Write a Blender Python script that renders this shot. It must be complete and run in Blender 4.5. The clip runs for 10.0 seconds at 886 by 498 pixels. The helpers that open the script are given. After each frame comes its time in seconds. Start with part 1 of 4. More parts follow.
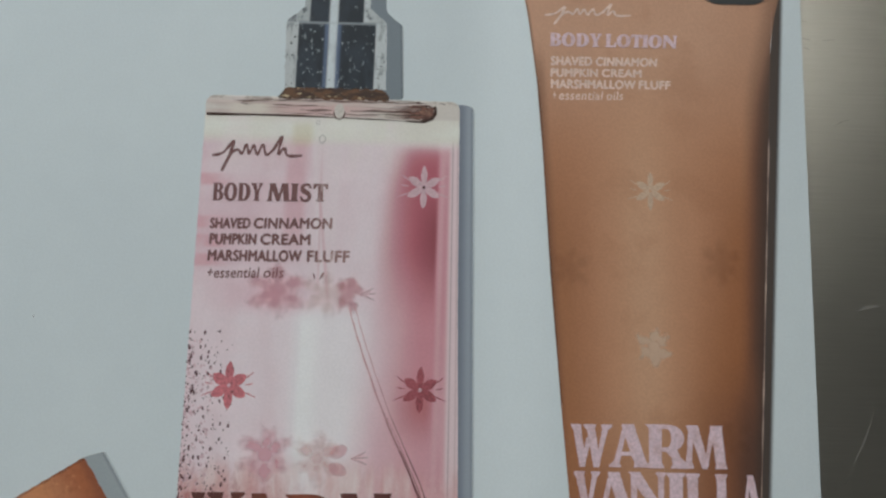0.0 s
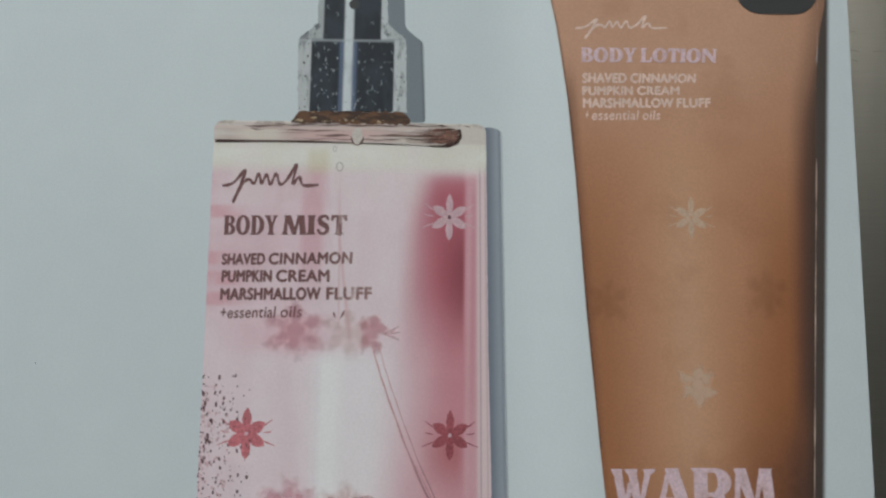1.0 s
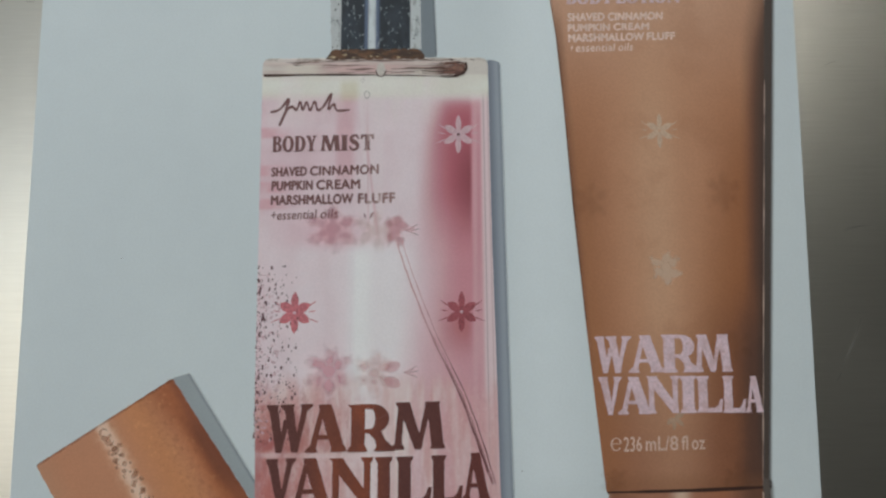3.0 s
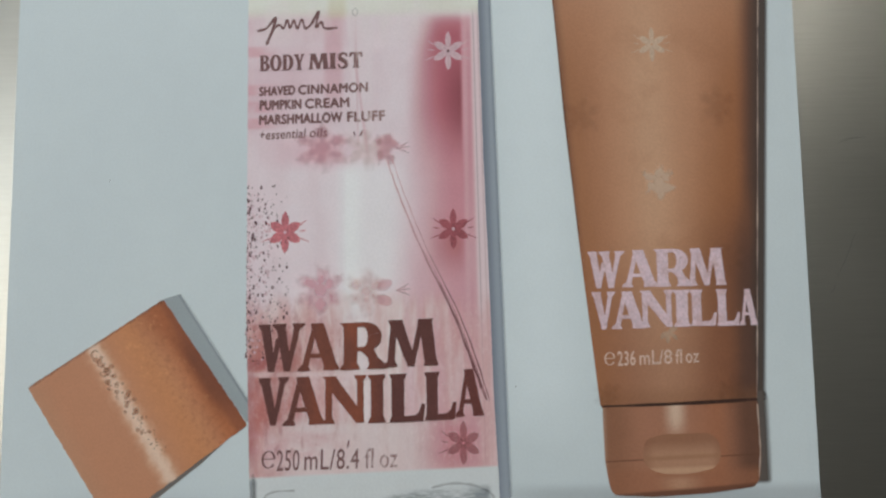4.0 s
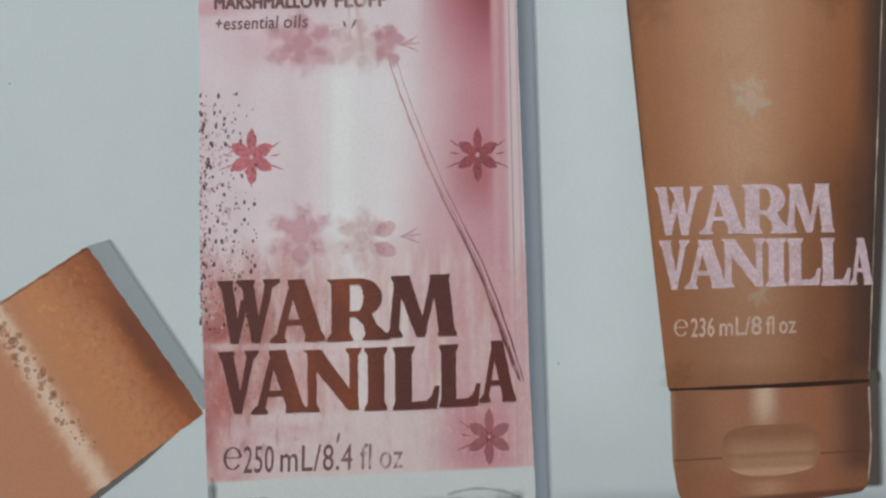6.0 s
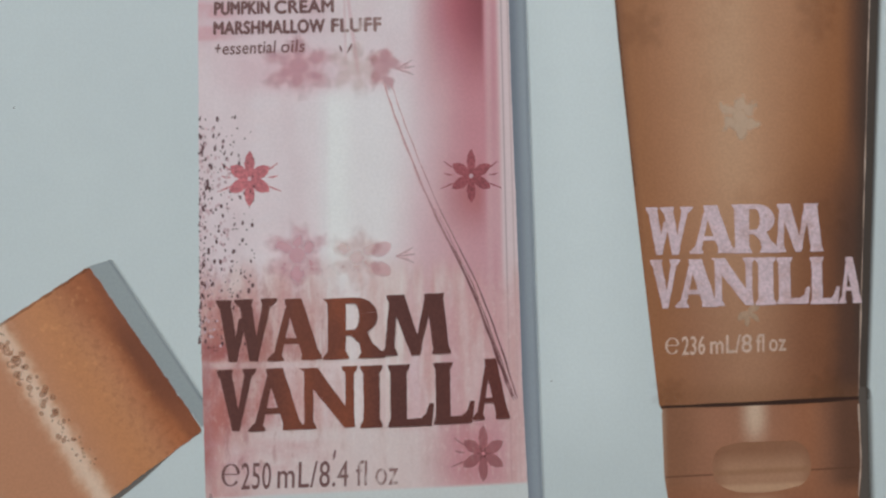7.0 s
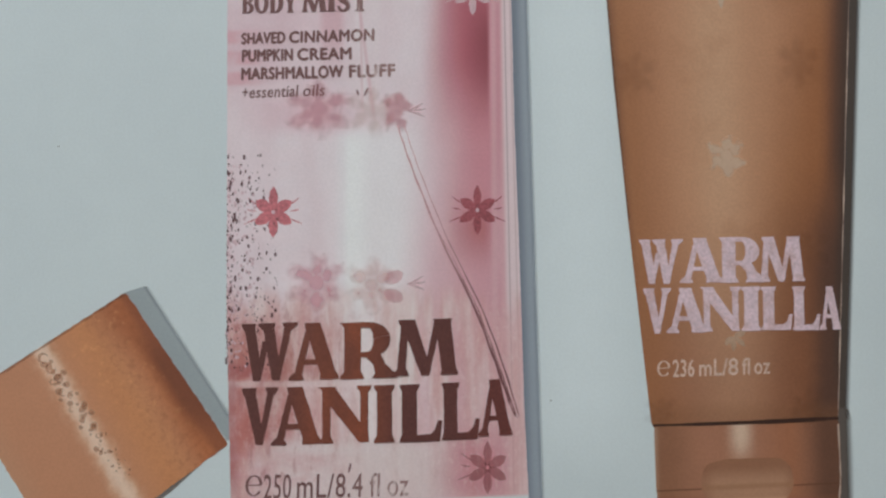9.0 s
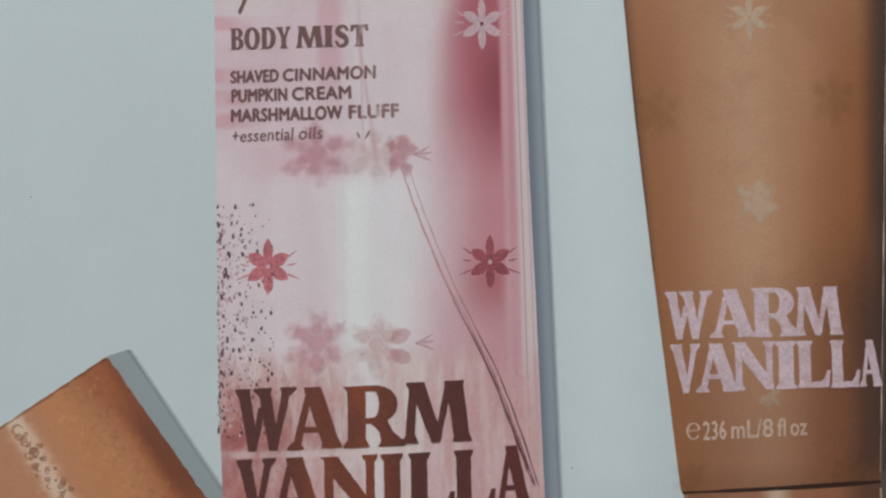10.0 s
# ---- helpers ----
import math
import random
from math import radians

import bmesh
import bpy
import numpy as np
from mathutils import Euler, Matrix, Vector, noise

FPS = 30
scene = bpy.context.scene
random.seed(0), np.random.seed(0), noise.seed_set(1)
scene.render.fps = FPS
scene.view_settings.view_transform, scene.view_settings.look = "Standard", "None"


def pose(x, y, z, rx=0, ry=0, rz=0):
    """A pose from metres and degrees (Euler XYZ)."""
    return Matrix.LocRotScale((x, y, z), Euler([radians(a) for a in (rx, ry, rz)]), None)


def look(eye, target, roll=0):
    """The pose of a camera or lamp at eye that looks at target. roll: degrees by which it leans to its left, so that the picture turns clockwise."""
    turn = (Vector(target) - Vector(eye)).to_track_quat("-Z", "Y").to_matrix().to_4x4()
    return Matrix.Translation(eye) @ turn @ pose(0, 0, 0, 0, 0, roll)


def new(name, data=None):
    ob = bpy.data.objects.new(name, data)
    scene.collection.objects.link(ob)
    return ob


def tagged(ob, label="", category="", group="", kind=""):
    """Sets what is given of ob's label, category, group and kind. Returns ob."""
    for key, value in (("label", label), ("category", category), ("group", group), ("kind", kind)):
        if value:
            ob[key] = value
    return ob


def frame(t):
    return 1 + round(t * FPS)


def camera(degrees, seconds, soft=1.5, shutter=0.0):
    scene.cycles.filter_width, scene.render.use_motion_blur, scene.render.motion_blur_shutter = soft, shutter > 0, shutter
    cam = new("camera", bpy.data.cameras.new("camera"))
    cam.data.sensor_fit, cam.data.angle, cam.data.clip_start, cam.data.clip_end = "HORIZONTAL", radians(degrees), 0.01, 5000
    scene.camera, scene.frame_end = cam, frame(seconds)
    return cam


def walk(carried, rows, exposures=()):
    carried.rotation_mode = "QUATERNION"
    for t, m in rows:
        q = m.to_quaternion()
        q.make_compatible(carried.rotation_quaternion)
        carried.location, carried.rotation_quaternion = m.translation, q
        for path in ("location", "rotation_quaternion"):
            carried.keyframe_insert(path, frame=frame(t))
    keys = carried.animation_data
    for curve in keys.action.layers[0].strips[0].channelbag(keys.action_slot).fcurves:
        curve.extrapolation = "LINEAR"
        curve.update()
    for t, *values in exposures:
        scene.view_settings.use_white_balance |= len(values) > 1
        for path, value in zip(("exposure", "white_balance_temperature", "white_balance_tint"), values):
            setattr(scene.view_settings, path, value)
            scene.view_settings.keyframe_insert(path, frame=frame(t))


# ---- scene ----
cam = camera(51.0, 10.0, soft=2.45)
H = 1.45  # height of the picture's origin over the floor
PATH = [
    (0, (0.02043, -0.22514, -0.00608), (0.01809, 0.02073, 0.03912), 1.76),
    (0.5, (0.01382, -0.20917, 0.00790), (0.01236, 0.03724, 0.05012), 1.07),
    (1, (0.01234, -0.21338, 0.01051), (0.01154, 0.03373, 0.04843), 0.80),
    (1.5, (0.01450, -0.21418, 0.00481), (0.01310, 0.03230, 0.04661), 0.87),
    (2, (0.01445, -0.22153, 0.00691), (0.01198, 0.02527, 0.04672), 0.68),
    (2.5, (0.01245, -0.24858, 0.00019), (0.01129, -0.00212, 0.04210), 0.73),
    (3, (0.01463, -0.25452, -0.01909), (0.00887, -0.00722, 0.01708), 0.01),
    (3.2, (0.01371, -0.25533, -0.01994), (0.00988, -0.00759, 0.01332), -0.57),
    (4.3, (0.01701, -0.24677, -0.03671), (0.01124, 0.00172, -0.00987), -0.75),
    (4.5, (0.01435, -0.24117, -0.03507), (0.00997, 0.00760, -0.01064), -0.78),
    (5, (0.00394, -0.19566, -0.02905), (0.00992, 0.05360, -0.01077), -0.80),
    (5.5, (0.00390, -0.18771, -0.02424), (0.00660, 0.06206, -0.01392), -0.49),
    (5.7, (0.00306, -0.18781, -0.02379), (0.00808, 0.06205, -0.01741), -0.35),
    (6.8, (0.00452, -0.19234, -0.01854), (0.00728, 0.05760, -0.01380), -0.73),
    (7, (0.00579, -0.19232, -0.02098), (0.00842, 0.05751, -0.01239), -0.52),
    (7.5, (0.00686, -0.19729, -0.00816), (0.00946, 0.05265, -0.00340), -1.43),
    (8, (0.01108, -0.20746, -0.02319), (0.00682, 0.04146, -0.00036), -1.26),
    (8.5, (0.00938, -0.20825, -0.01558), (0.00958, 0.04163, -0.00782), -0.63),
    (9, (0.00722, -0.20825, -0.01906), (0.00580, 0.04139, -0.00576), -0.25),
    (9.5, (0.00587, -0.20856, -0.01848), (0.00523, 0.04123, -0.00825), -0.37),
    (10, (0.00119, -0.19243, -0.00553), (0.00493, 0.05726, 0.00630), -0.98),
]


def lifted(p):
    return (p[0], p[1], p[2] + H)


walk(cam, [(t, look(lifted(eye), lifted(target), roll)) for t, eye, target, roll in PATH],
     [(0.0, 0.01), (3.0, 0.03), (4.3, 0.23), (5.0, 0.17), (5.7, 0.2), (7.0, 0.22), (10.0, 0.145)])

# ---- light ----
world = bpy.data.worlds.new("world")
scene.world = world
world.use_nodes = True
wn = world.node_tree
sky = wn.nodes.new("ShaderNodeTexSky")
sky.sky_type = "NISHITA"
sky.sun_disc = False
sky.sun_elevation = radians(35)
sky.sun_rotation = radians(200)
wn.links.new(sky.outputs[0], wn.nodes["Background"].inputs[0])
wn.nodes["Background"].inputs[1].default_value = 0.1


def area_lamp(name, at, target, sx, sy, watts, colour):
    d = bpy.data.lights.new(name, "AREA")
    d.shape, d.size, d.size_y, d.energy, d.color = "RECTANGLE", sx, sy, watts, colour
    ob = new(name, d)
    ob.matrix_world = look(at, target)
    return ob


# added window light out of view, for the glow on the left steel
area_lamp("added_window_light", (-1.05, -2.99, 1.6), (-1.05, 0.0, 1.6), 1.7, 1.35, 11, (0.90, 0.97, 1.0))
# added lamp out of view: its blurred reflection brightens the upper steel
area_lamp("added_kitchen_light", (0.25, -2.1, 2.44), (0.25, -2.1, 0.0), 1.1, 0.5, 13, (0.98, 0.95, 0.86))
# no lamp known here: added overhead so the sheet dims downwards
area_lamp("added_top_light", (-0.3, -0.6, 2.42), (-0.3, -0.6, 0.0), 0.4, 0.4, 10.5, (0.90, 0.965, 1.0))

# ---- materials ----
WHITE = 205  # the tone of bare white


def lin(c):
    c = c / 255.0
    return c / 12.92 if c <= 0.04045 else ((c + 0.055) / 1.055) ** 2.4


def ink(r, g, b):
    """Reflectance of a printed tone, against bare white."""
    return tuple(min(0.88, 0.84 * lin(v) / lin(WHITE)) for v in (r, g, b)) + (1.0,)


class Art:
    """A procedural material that lays printed tones over each other, in millimetres of the sheet."""

    def __init__(self, name, base, rough=0.5, grain=0.05):
        self.mat = bpy.data.materials.new(name)
        self.mat.use_nodes = True
        self.nt = self.mat.node_tree
        self.bsdf = self.nt.nodes["Principled BSDF"]
        self.bsdf.inputs["Roughness"].default_value = rough
        self.bsdf.inputs["Specular IOR Level"].default_value = 0.25
        tc = self.nt.nodes.new("ShaderNodeTexCoord")
        self.obj = tc.outputs["Object"]
        sep = self.nt.nodes.new("ShaderNodeSeparateXYZ")
        self.nt.links.new(self.obj, sep.inputs[0])
        self.x = self.op("MULTIPLY", sep.outputs[0], 1000.0)
        self.z = self.op("MULTIPLY", sep.outputs[2], 1000.0)
        self.col = base
        self.grain = grain

    def put(self, value, socket):
        if isinstance(value, (int, float, tuple)):
            socket.default_value = value
        else:
            self.nt.links.new(value, socket)

    def op(self, kind, a, b=None, c=None, clamp=False):
        n = self.nt.nodes.new("ShaderNodeMath")
        n.operation, n.use_clamp = kind, clamp
        for v, s in zip((a, b, c), n.inputs):
            if v is not None:
                self.put(v, s)
        return n.outputs[0]

    def mul(self, *masks):
        out = masks[0]
        for m in masks[1:]:
            out = self.op("MULTIPLY", out, m)
        return out

    def lean(self, a, b, c):
        """a * x + b * z + c"""
        return self.op("ADD", self.op("MULTIPLY", self.x, a), self.op("MULTIPLY_ADD", self.z, b, c))

    def step(self, v, a, b):
        n = self.nt.nodes.new("ShaderNodeMapRange")
        n.interpolation_type = "SMOOTHSTEP"
        self.put(v, n.inputs[0])
        if a < b:
            n.inputs[1].default_value, n.inputs[2].default_value = a, b
            n.inputs[3].default_value, n.inputs[4].default_value = 0.0, 1.0
        else:
            n.inputs[1].default_value, n.inputs[2].default_value = b, a
            n.inputs[3].default_value, n.inputs[4].default_value = 1.0, 0.0
        return n.outputs[0]

    def band(self, v, a, b, soft_a, soft_b=None):
        soft_b = soft_a if soft_b is None else soft_b
        return self.mul(self.step(v, a - soft_a, a + soft_a), self.step(v, b + soft_b, b - soft_b))

    def box(self, x0, x1, z0, z1, sx, sz):
        return self.mul(self.band(self.x, x0, x1, sx), self.band(self.z, z0, z1, sz))

    def noise(self, scale, detail=3.0, sx=1.0, sz=1.0, lo=0.35, hi=0.65, rough=0.55):
        mp = self.nt.nodes.new("ShaderNodeMapping")
        mp.inputs["Scale"].default_value = (sx, 1.0, sz)
        self.nt.links.new(self.obj, mp.inputs[0])
        n = self.nt.nodes.new("ShaderNodeTexNoise")
        n.inputs["Scale"].default_value = scale
        n.inputs["Detail"].default_value = detail
        n.inputs["Roughness"].default_value = rough
        self.nt.links.new(mp.outputs[0], n.inputs[0])
        return self.step(n.outputs["Fac"], lo, hi)

    def spots(self, scale, size, sx=1.0, sz=1.0):
        mp = self.nt.nodes.new("ShaderNodeMapping")
        mp.inputs["Scale"].default_value = (sx, 1.0, sz)
        self.nt.links.new(self.obj, mp.inputs[0])
        n = self.nt.nodes.new("ShaderNodeTexVoronoi")
        n.inputs["Scale"].default_value = scale
        self.nt.links.new(mp.outputs[0], n.inputs["Vector"])
        return self.step(n.outputs["Distance"], size, size * 0.6)

    def mix(self, a, b, mask):
        n = self.nt.nodes.new("ShaderNodeMix")
        n.data_type = "RGBA"
        self.put(mask, n.inputs["Factor"])
        self.put(a, n.inputs["A"])
        self.put(b, n.inputs["B"])
        return n.outputs["Result"]

    def lay(self, colour, mask, amount=1.0):
        if amount != 1.0:
            mask = self.op("MULTIPLY", mask, amount)
        self.col = self.mix(self.col, colour, mask)
        return self

    def done(self, alpha=None):
        col = self.col
        if self.grain:
            dots = self.noise(1700.0, 2.0, lo=0.3, hi=0.7)
            blot = self.noise(140.0, 3.0, lo=0.25, hi=0.75)
            f = self.op("MULTIPLY_ADD", dots, self.grain * 2, 1.0 - self.grain)
            f = self.op("MULTIPLY", f, self.op("MULTIPLY_ADD", blot, self.grain, 1.0 - self.grain * 0.5))
            n = self.nt.nodes.new("ShaderNodeVectorMath")
            n.operation = "SCALE"
            self.put(col[:3] if isinstance(col, tuple) else col, n.inputs[0])
            self.put(f, n.inputs["Scale"])
            col = n.outputs[0]
        self.put(col, self.bsdf.inputs["Base Color"])
        if alpha is not None:
            self.put(alpha, self.bsdf.inputs["Alpha"])
        return self.mat


def tone(name, rgb, grain=0.06, alpha=None):
    return Art(name, ink(*rgb), grain=grain).done(alpha)


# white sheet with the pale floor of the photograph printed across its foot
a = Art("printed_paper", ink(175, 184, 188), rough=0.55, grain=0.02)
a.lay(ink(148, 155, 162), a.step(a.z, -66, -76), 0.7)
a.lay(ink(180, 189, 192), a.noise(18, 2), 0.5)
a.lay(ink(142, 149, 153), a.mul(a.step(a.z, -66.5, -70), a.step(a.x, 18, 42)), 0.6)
# stronger light on the middle of the sheet, put into the paper's tone
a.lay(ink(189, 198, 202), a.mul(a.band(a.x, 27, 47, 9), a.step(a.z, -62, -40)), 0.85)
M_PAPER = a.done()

# the pink mist bottle
a = Art("bottle_ink", ink(198, 187, 193), grain=0.03)
a.lay(ink(188, 164, 171), a.noise(55, 4, 1.0, 0.35), 0.45)
a.lay(ink(178, 140, 148), a.mul(a.noise(34, 4, 1.0, 0.9, 0.5, 0.7), a.step(a.x, 2, -14)), 0.35)
a.lay(ink(207, 197, 202), a.noise(48, 4, 0.7, 0.9, 0.5, 0.66), 0.6)
a.lay(ink(203, 196, 201), a.mul(a.band(a.x, -19, 1, 6), a.step(a.z, 22, 14)), 0.85)
a.lay(ink(201, 198, 202), a.mul(a.band(a.x, -17.5, -3.0, 1.4, 4.0), a.step(a.z, 21, 17), a.step(a.z, -30, -16)), 0.7)
a.lay(ink(203, 199, 202), a.mul(a.band(a.x, -15.8, 1.5, 1.0, 3.0), a.step(a.z, 20, 12), a.step(a.z, -26, -12), a.noise(40, 3, 1.0, 0.3, 0.3, 0.7)), 0.6)
a.lay(ink(206, 206, 208), a.mul(a.band(a.x, -15.8, -11.5, 0.9, 2.6), a.step(a.z, 22, 14), a.step(a.z, -26, -14)), 0.9)
a.lay(ink(182, 138, 148), a.mul(a.band(a.x, -21.5, -16.5, 1.2), a.step(a.z, 30, 42)), 0.65)
a.lay(ink(196, 186, 190), a.mul(a.band(a.x, -15, -8, 1.0), a.step(a.z, 20, 30)), 0.55)
a.lay(ink(126, 66, 68), a.mul(a.step(a.x, -36.5, -41.0), a.band(a.z, -52, -18, 6), a.noise(620, 3, 1.0, 0.6, 0.48, 0.6)), 0.55)
a.lay(ink(200, 192, 196), a.mul(a.band(a.lean(1.0, 0.10, 8.8), -0.5, 0.5, 0.5), a.step(a.z, 20, 28)), 0.8)
a.lay(ink(180, 134, 144), a.mul(a.band(a.lean(1.0, 0.13, 6.6), -0.35, 0.35, 0.3), a.step(a.z, 20, 24), a.step(a.z, 54, 42)), 0.45)
a.lay(ink(176, 136, 144), a.mul(a.band(a.lean(1.0, 0.02, 11.6), -0.25, 0.25, 0.25), a.step(a.z, 20, 24), a.noise(90, 3, 1.0, 0.4, 0.3, 0.6)), 0.5)
a.lay(ink(184, 140, 152), a.mul(a.band(a.x, -36, -14, 6), a.band(a.z, 19, 27, 3)), 0.4)
a.lay(ink(200, 184, 190), a.mul(a.band(a.x, -40, -26, 4), a.noise(90, 3, 0.3, 1.6, 0.5, 0.65), a.step(a.z, 24, 14)), 0.5)
a.lay(ink(182, 148, 158), a.mul(a.step(a.z, 22, 32), a.step(a.x, -4, -24), a.op("MULTIPLY_ADD", a.noise(70, 3, 0.5, 1.5, 0.35, 0.65), 0.5, 0.5)), 0.5)
# crimson depth along one side
veil = a.noise(30, 4, 1.4, 0.5, 0.3, 0.7)
a.lay(ink(186, 142, 152), a.mul(a.step(a.lean(1.0, -0.10, 2.0), -3.0, 8.0), a.step(a.z, 62.0, 52.0), a.op("MULTIPLY_ADD", veil, 0.6, 0.4)), 0.6)
side = a.mul(a.step(a.x, 0.0, 14.5), a.step(a.z, 63.0, 58.0))
low = a.step(a.z, -50, 30)
a.lay(ink(172, 100, 112), a.mul(side, a.op("MULTIPLY_ADD", low, 0.48, 0.38)), 0.92)
a.lay(ink(148, 68, 82), a.mul(a.band(a.x, 6.0, 16.6, 6.0, 0.8), a.band(a.z, 26, 60, 12, 5), a.step(a.lean(1.0, -0.35, 14.0), -4.0, 5.0)), 0.75)
a.lay(ink(108, 50, 58), a.mul(a.band(a.x, 13.2, 16.6, 4.0, 0.5), a.band(a.z, 27, 46, 12, 8)), 0.7)
a.lay(ink(144, 68, 70), a.mul(a.band(a.x, 9.0, 16.6, 5.0, 1.6), a.band(a.z, -9, 2, 6)), 0.6)
a.lay(ink(184, 146, 154), a.mul(a.step(a.x, 16.4, 17.6), a.step(a.z, 62, 58)), 0.75)
a.lay(ink(172, 116, 126), a.mul(a.band(a.x, 18.2, 19.2, 0.5), a.step(a.z, 60, 54), a.noise(60, 3, 2.0, 0.3, 0.3, 0.6)), 0.6)
a.lay(ink(194, 178, 182), a.step(a.lean(1.0, 0.010, 0.0), 19.4, 20.6), 0.9)
a.lay(ink(120, 92, 98), a.band(a.lean(1.0, 0.012, -20.8), -0.14, 0.14, 0.15), 0.55)
a.lay(ink(150, 128, 130), a.band(a.lean(1.0, 0.017, -22.3), -0.15, 0.15, 0.15), 0.5)
a.lay(ink(182, 130, 122), a.mul(a.step(a.z, -16, -30), a.noise(38, 3, 1.0, 0.8, 0.3, 0.6)), 0.28)
# lower label zone, deeper pink at the rim and round the lettering
a.lay(ink(178, 132, 128), a.mul(a.step(a.z, -14, -22), a.noise(90, 4, 1.6, 0.25, 0.42, 0.6)), 0.6)
a.lay(ink(202, 192, 192), a.mul(a.step(a.z, -14, -22), a.noise(75, 3, 1.8, 0.25, 0.5, 0.62)), 0.6)
a.lay(ink(186, 150, 154), a.mul(a.step(a.z, -18, -26), a.step(a.x, 4, 14)), 0.5)
a.lay(ink(164, 96, 90), a.mul(a.step(a.x, -20, -40), a.step(a.z, -16, -30), a.op("MULTIPLY_ADD", a.noise(110, 4, 1.0, 0.7, 0.35, 0.6), 0.75, 0.25)), 0.85)
a.lay(ink(150, 82, 72), a.mul(a.band(a.x, -37, -14, 6), a.band(a.z, -37.5, -27, 3), a.noise(150, 4, 1.2, 0.5, 0.4, 0.58)), 0.6)
a.lay(ink(168, 100, 96), a.mul(a.band(a.x, -40, -18, 5), a.band(a.z, -50, -39.5, 3), a.noise(130, 4, 1.4, 0.4, 0.42, 0.58)), 0.55)
a.lay(ink(204, 196, 198), a.mul(a.band(a.x, -13, -8.4, 0.8, 1.2), a.band(a.z, -52, -22, 4), a.noise(160, 3, 1.0, 0.3, 0.3, 0.55)), 0.6)
a.lay(ink(140, 72, 74), a.mul(a.band(a.z, -36.5, -33.5, 0.9), a.step(a.x, -22, -36), a.noise(140, 3, 0.6, 1.0, 0.25, 0.55)), 0.65)
a.lay(ink(168, 108, 108), a.mul(a.band(a.z, -34, -22, 4), a.band(a.x, -30, -20, 5), a.noise(90, 4, 1.0, 0.8, 0.35, 0.6)), 0.5)
a.lay(ink(198, 180, 182), a.mul(a.band(a.z, -38.6, -37.3, 0.5), a.step(a.x, 6, -4)), 0.6)
a.lay(ink(193, 178, 179), a.mul(a.band(a.z, -66, -51.0, 1.6), a.band(a.x, -33, 7, 7)), 0.85)
a.lay(ink(180, 132, 138), a.mul(a.band(a.z, -60, -53.5, 1.4), a.step(a.x, -12, -24), a.noise(130, 3, 0.5, 1.3, 0.35, 0.6)), 0.6)
a.lay(ink(166, 98, 108), a.mul(a.band(a.x, 6, 19, 5), a.band(a.z, -63, -50, 4)), 0.55)
for z0 in (51.5, 40.5, 35.8, 31.0):
    a.lay(ink(184, 134, 144), a.mul(a.band(a.z, z0 - 1.5, z0 + 1.5, 0.6), a.step(a.x, -33.0, -38.5), a.noise(160, 2, lo=0.2, hi=0.6)), 0.65)
a.lay(ink(206, 196, 196), a.mul(a.step(a.z, -16, -24), a.step(a.z, -64, -60), a.noise(800, 3, 1.6, 0.6, 0.5, 0.7)), 0.2)
a.lay(ink(148, 84, 80), a.mul(a.step(a.z, -16, -24), a.step(a.z, -54, -50), a.noise(900, 3, 1.0, 1.0, 0.54, 0.68), a.op("MULTIPLY_ADD", a.step(a.x, -10, -30), 0.7, 0.3)), 0.3)
a.lay(ink(140, 74, 78), a.mul(a.step(a.x, -38.0, -41.6), a.band(a.z, -63, -34, 5), a.op("MULTIPLY_ADD", a.noise(180, 3, 1.0, 0.5, 0.35, 0.6), 0.5, 0.5)), 0.6)
a.lay(ink(144, 78, 72), a.mul(a.band(a.x, -41, -30, 2, 5), a.band(a.z, -50, -28, 5), a.noise(60, 4, 1.4, 0.6, 0.36, 0.6)), 0.5)
a.lay(ink(146, 88, 88), a.mul(a.band(a.z, -62, -18, 4), a.noise(330, 5, 1.6, 0.7, 0.52, 0.66), a.op("MULTIPLY_ADD", a.step(a.x, -8, -34), 0.8, 0.2)), 0.45)
a.lay(ink(204, 198, 198), a.mul(a.band(a.z, -52, -20, 5), a.band(a.x, -24, 4, 5), a.noise(240, 4, 2.0, 0.2, 0.52, 0.64)), 0.45)
# clear shoulder with amber streaks
a.lay(ink(192, 191, 182), a.step(a.z, 60.0, 63.5), 0.9)
a.lay(ink(196, 188, 188), a.mul(a.step(a.z, 50.0, 60.0), a.noise(48, 4, 1.6, 0.35, 0.42, 0.62), a.step(a.x, 10, 3)), 0.7)
a.lay(ink(198, 202, 196), a.mul(a.band(a.z, 63.5, 67.0, 1.2), a.noise(80, 3, 0.4, 1.2, 0.4, 0.6)), 0.6)
a.lay(ink(197, 196, 190), a.mul(a.step(a.z, 61, 64), a.band(a.x, -14, 0, 5)), 0.6)
a.lay(ink(172, 160, 124), a.mul(a.band(a.z, 61, 66.5, 1.5), a.band(a.x, -20.5, -15.5, 1.2)), 0.4)
a.lay(ink(172, 164, 160), a.band(a.z, 68.3, 73.2, 0.3), 0.6)
streak = a.noise(150, 4, 0.2, 4.0, 0.42, 0.58)
a.lay(ink(150, 122, 118), a.mul(a.band(a.z, 68.6, 73.0, 0.3), streak, a.step(a.x, 17, 13.5)), 0.45)
a.lay(ink(188, 150, 150), a.mul(a.band(a.z, 68.8, 71.5, 0.6), a.band(a.x, -24, -2, 6)), 0.4)
a.lay(ink(112, 76, 70), a.mul(a.band(a.z, 70.2, 72.8, 0.4), a.band(a.x, -32, 12, 7), a.noise(190, 4, 0.2, 4.5, 0.48, 0.58)), 0.75)
a.lay(ink(180, 164, 160), a.mul(a.band(a.z, 71.6, 72.3, 0.3), a.step(a.x, 16, 12)), 0.7)
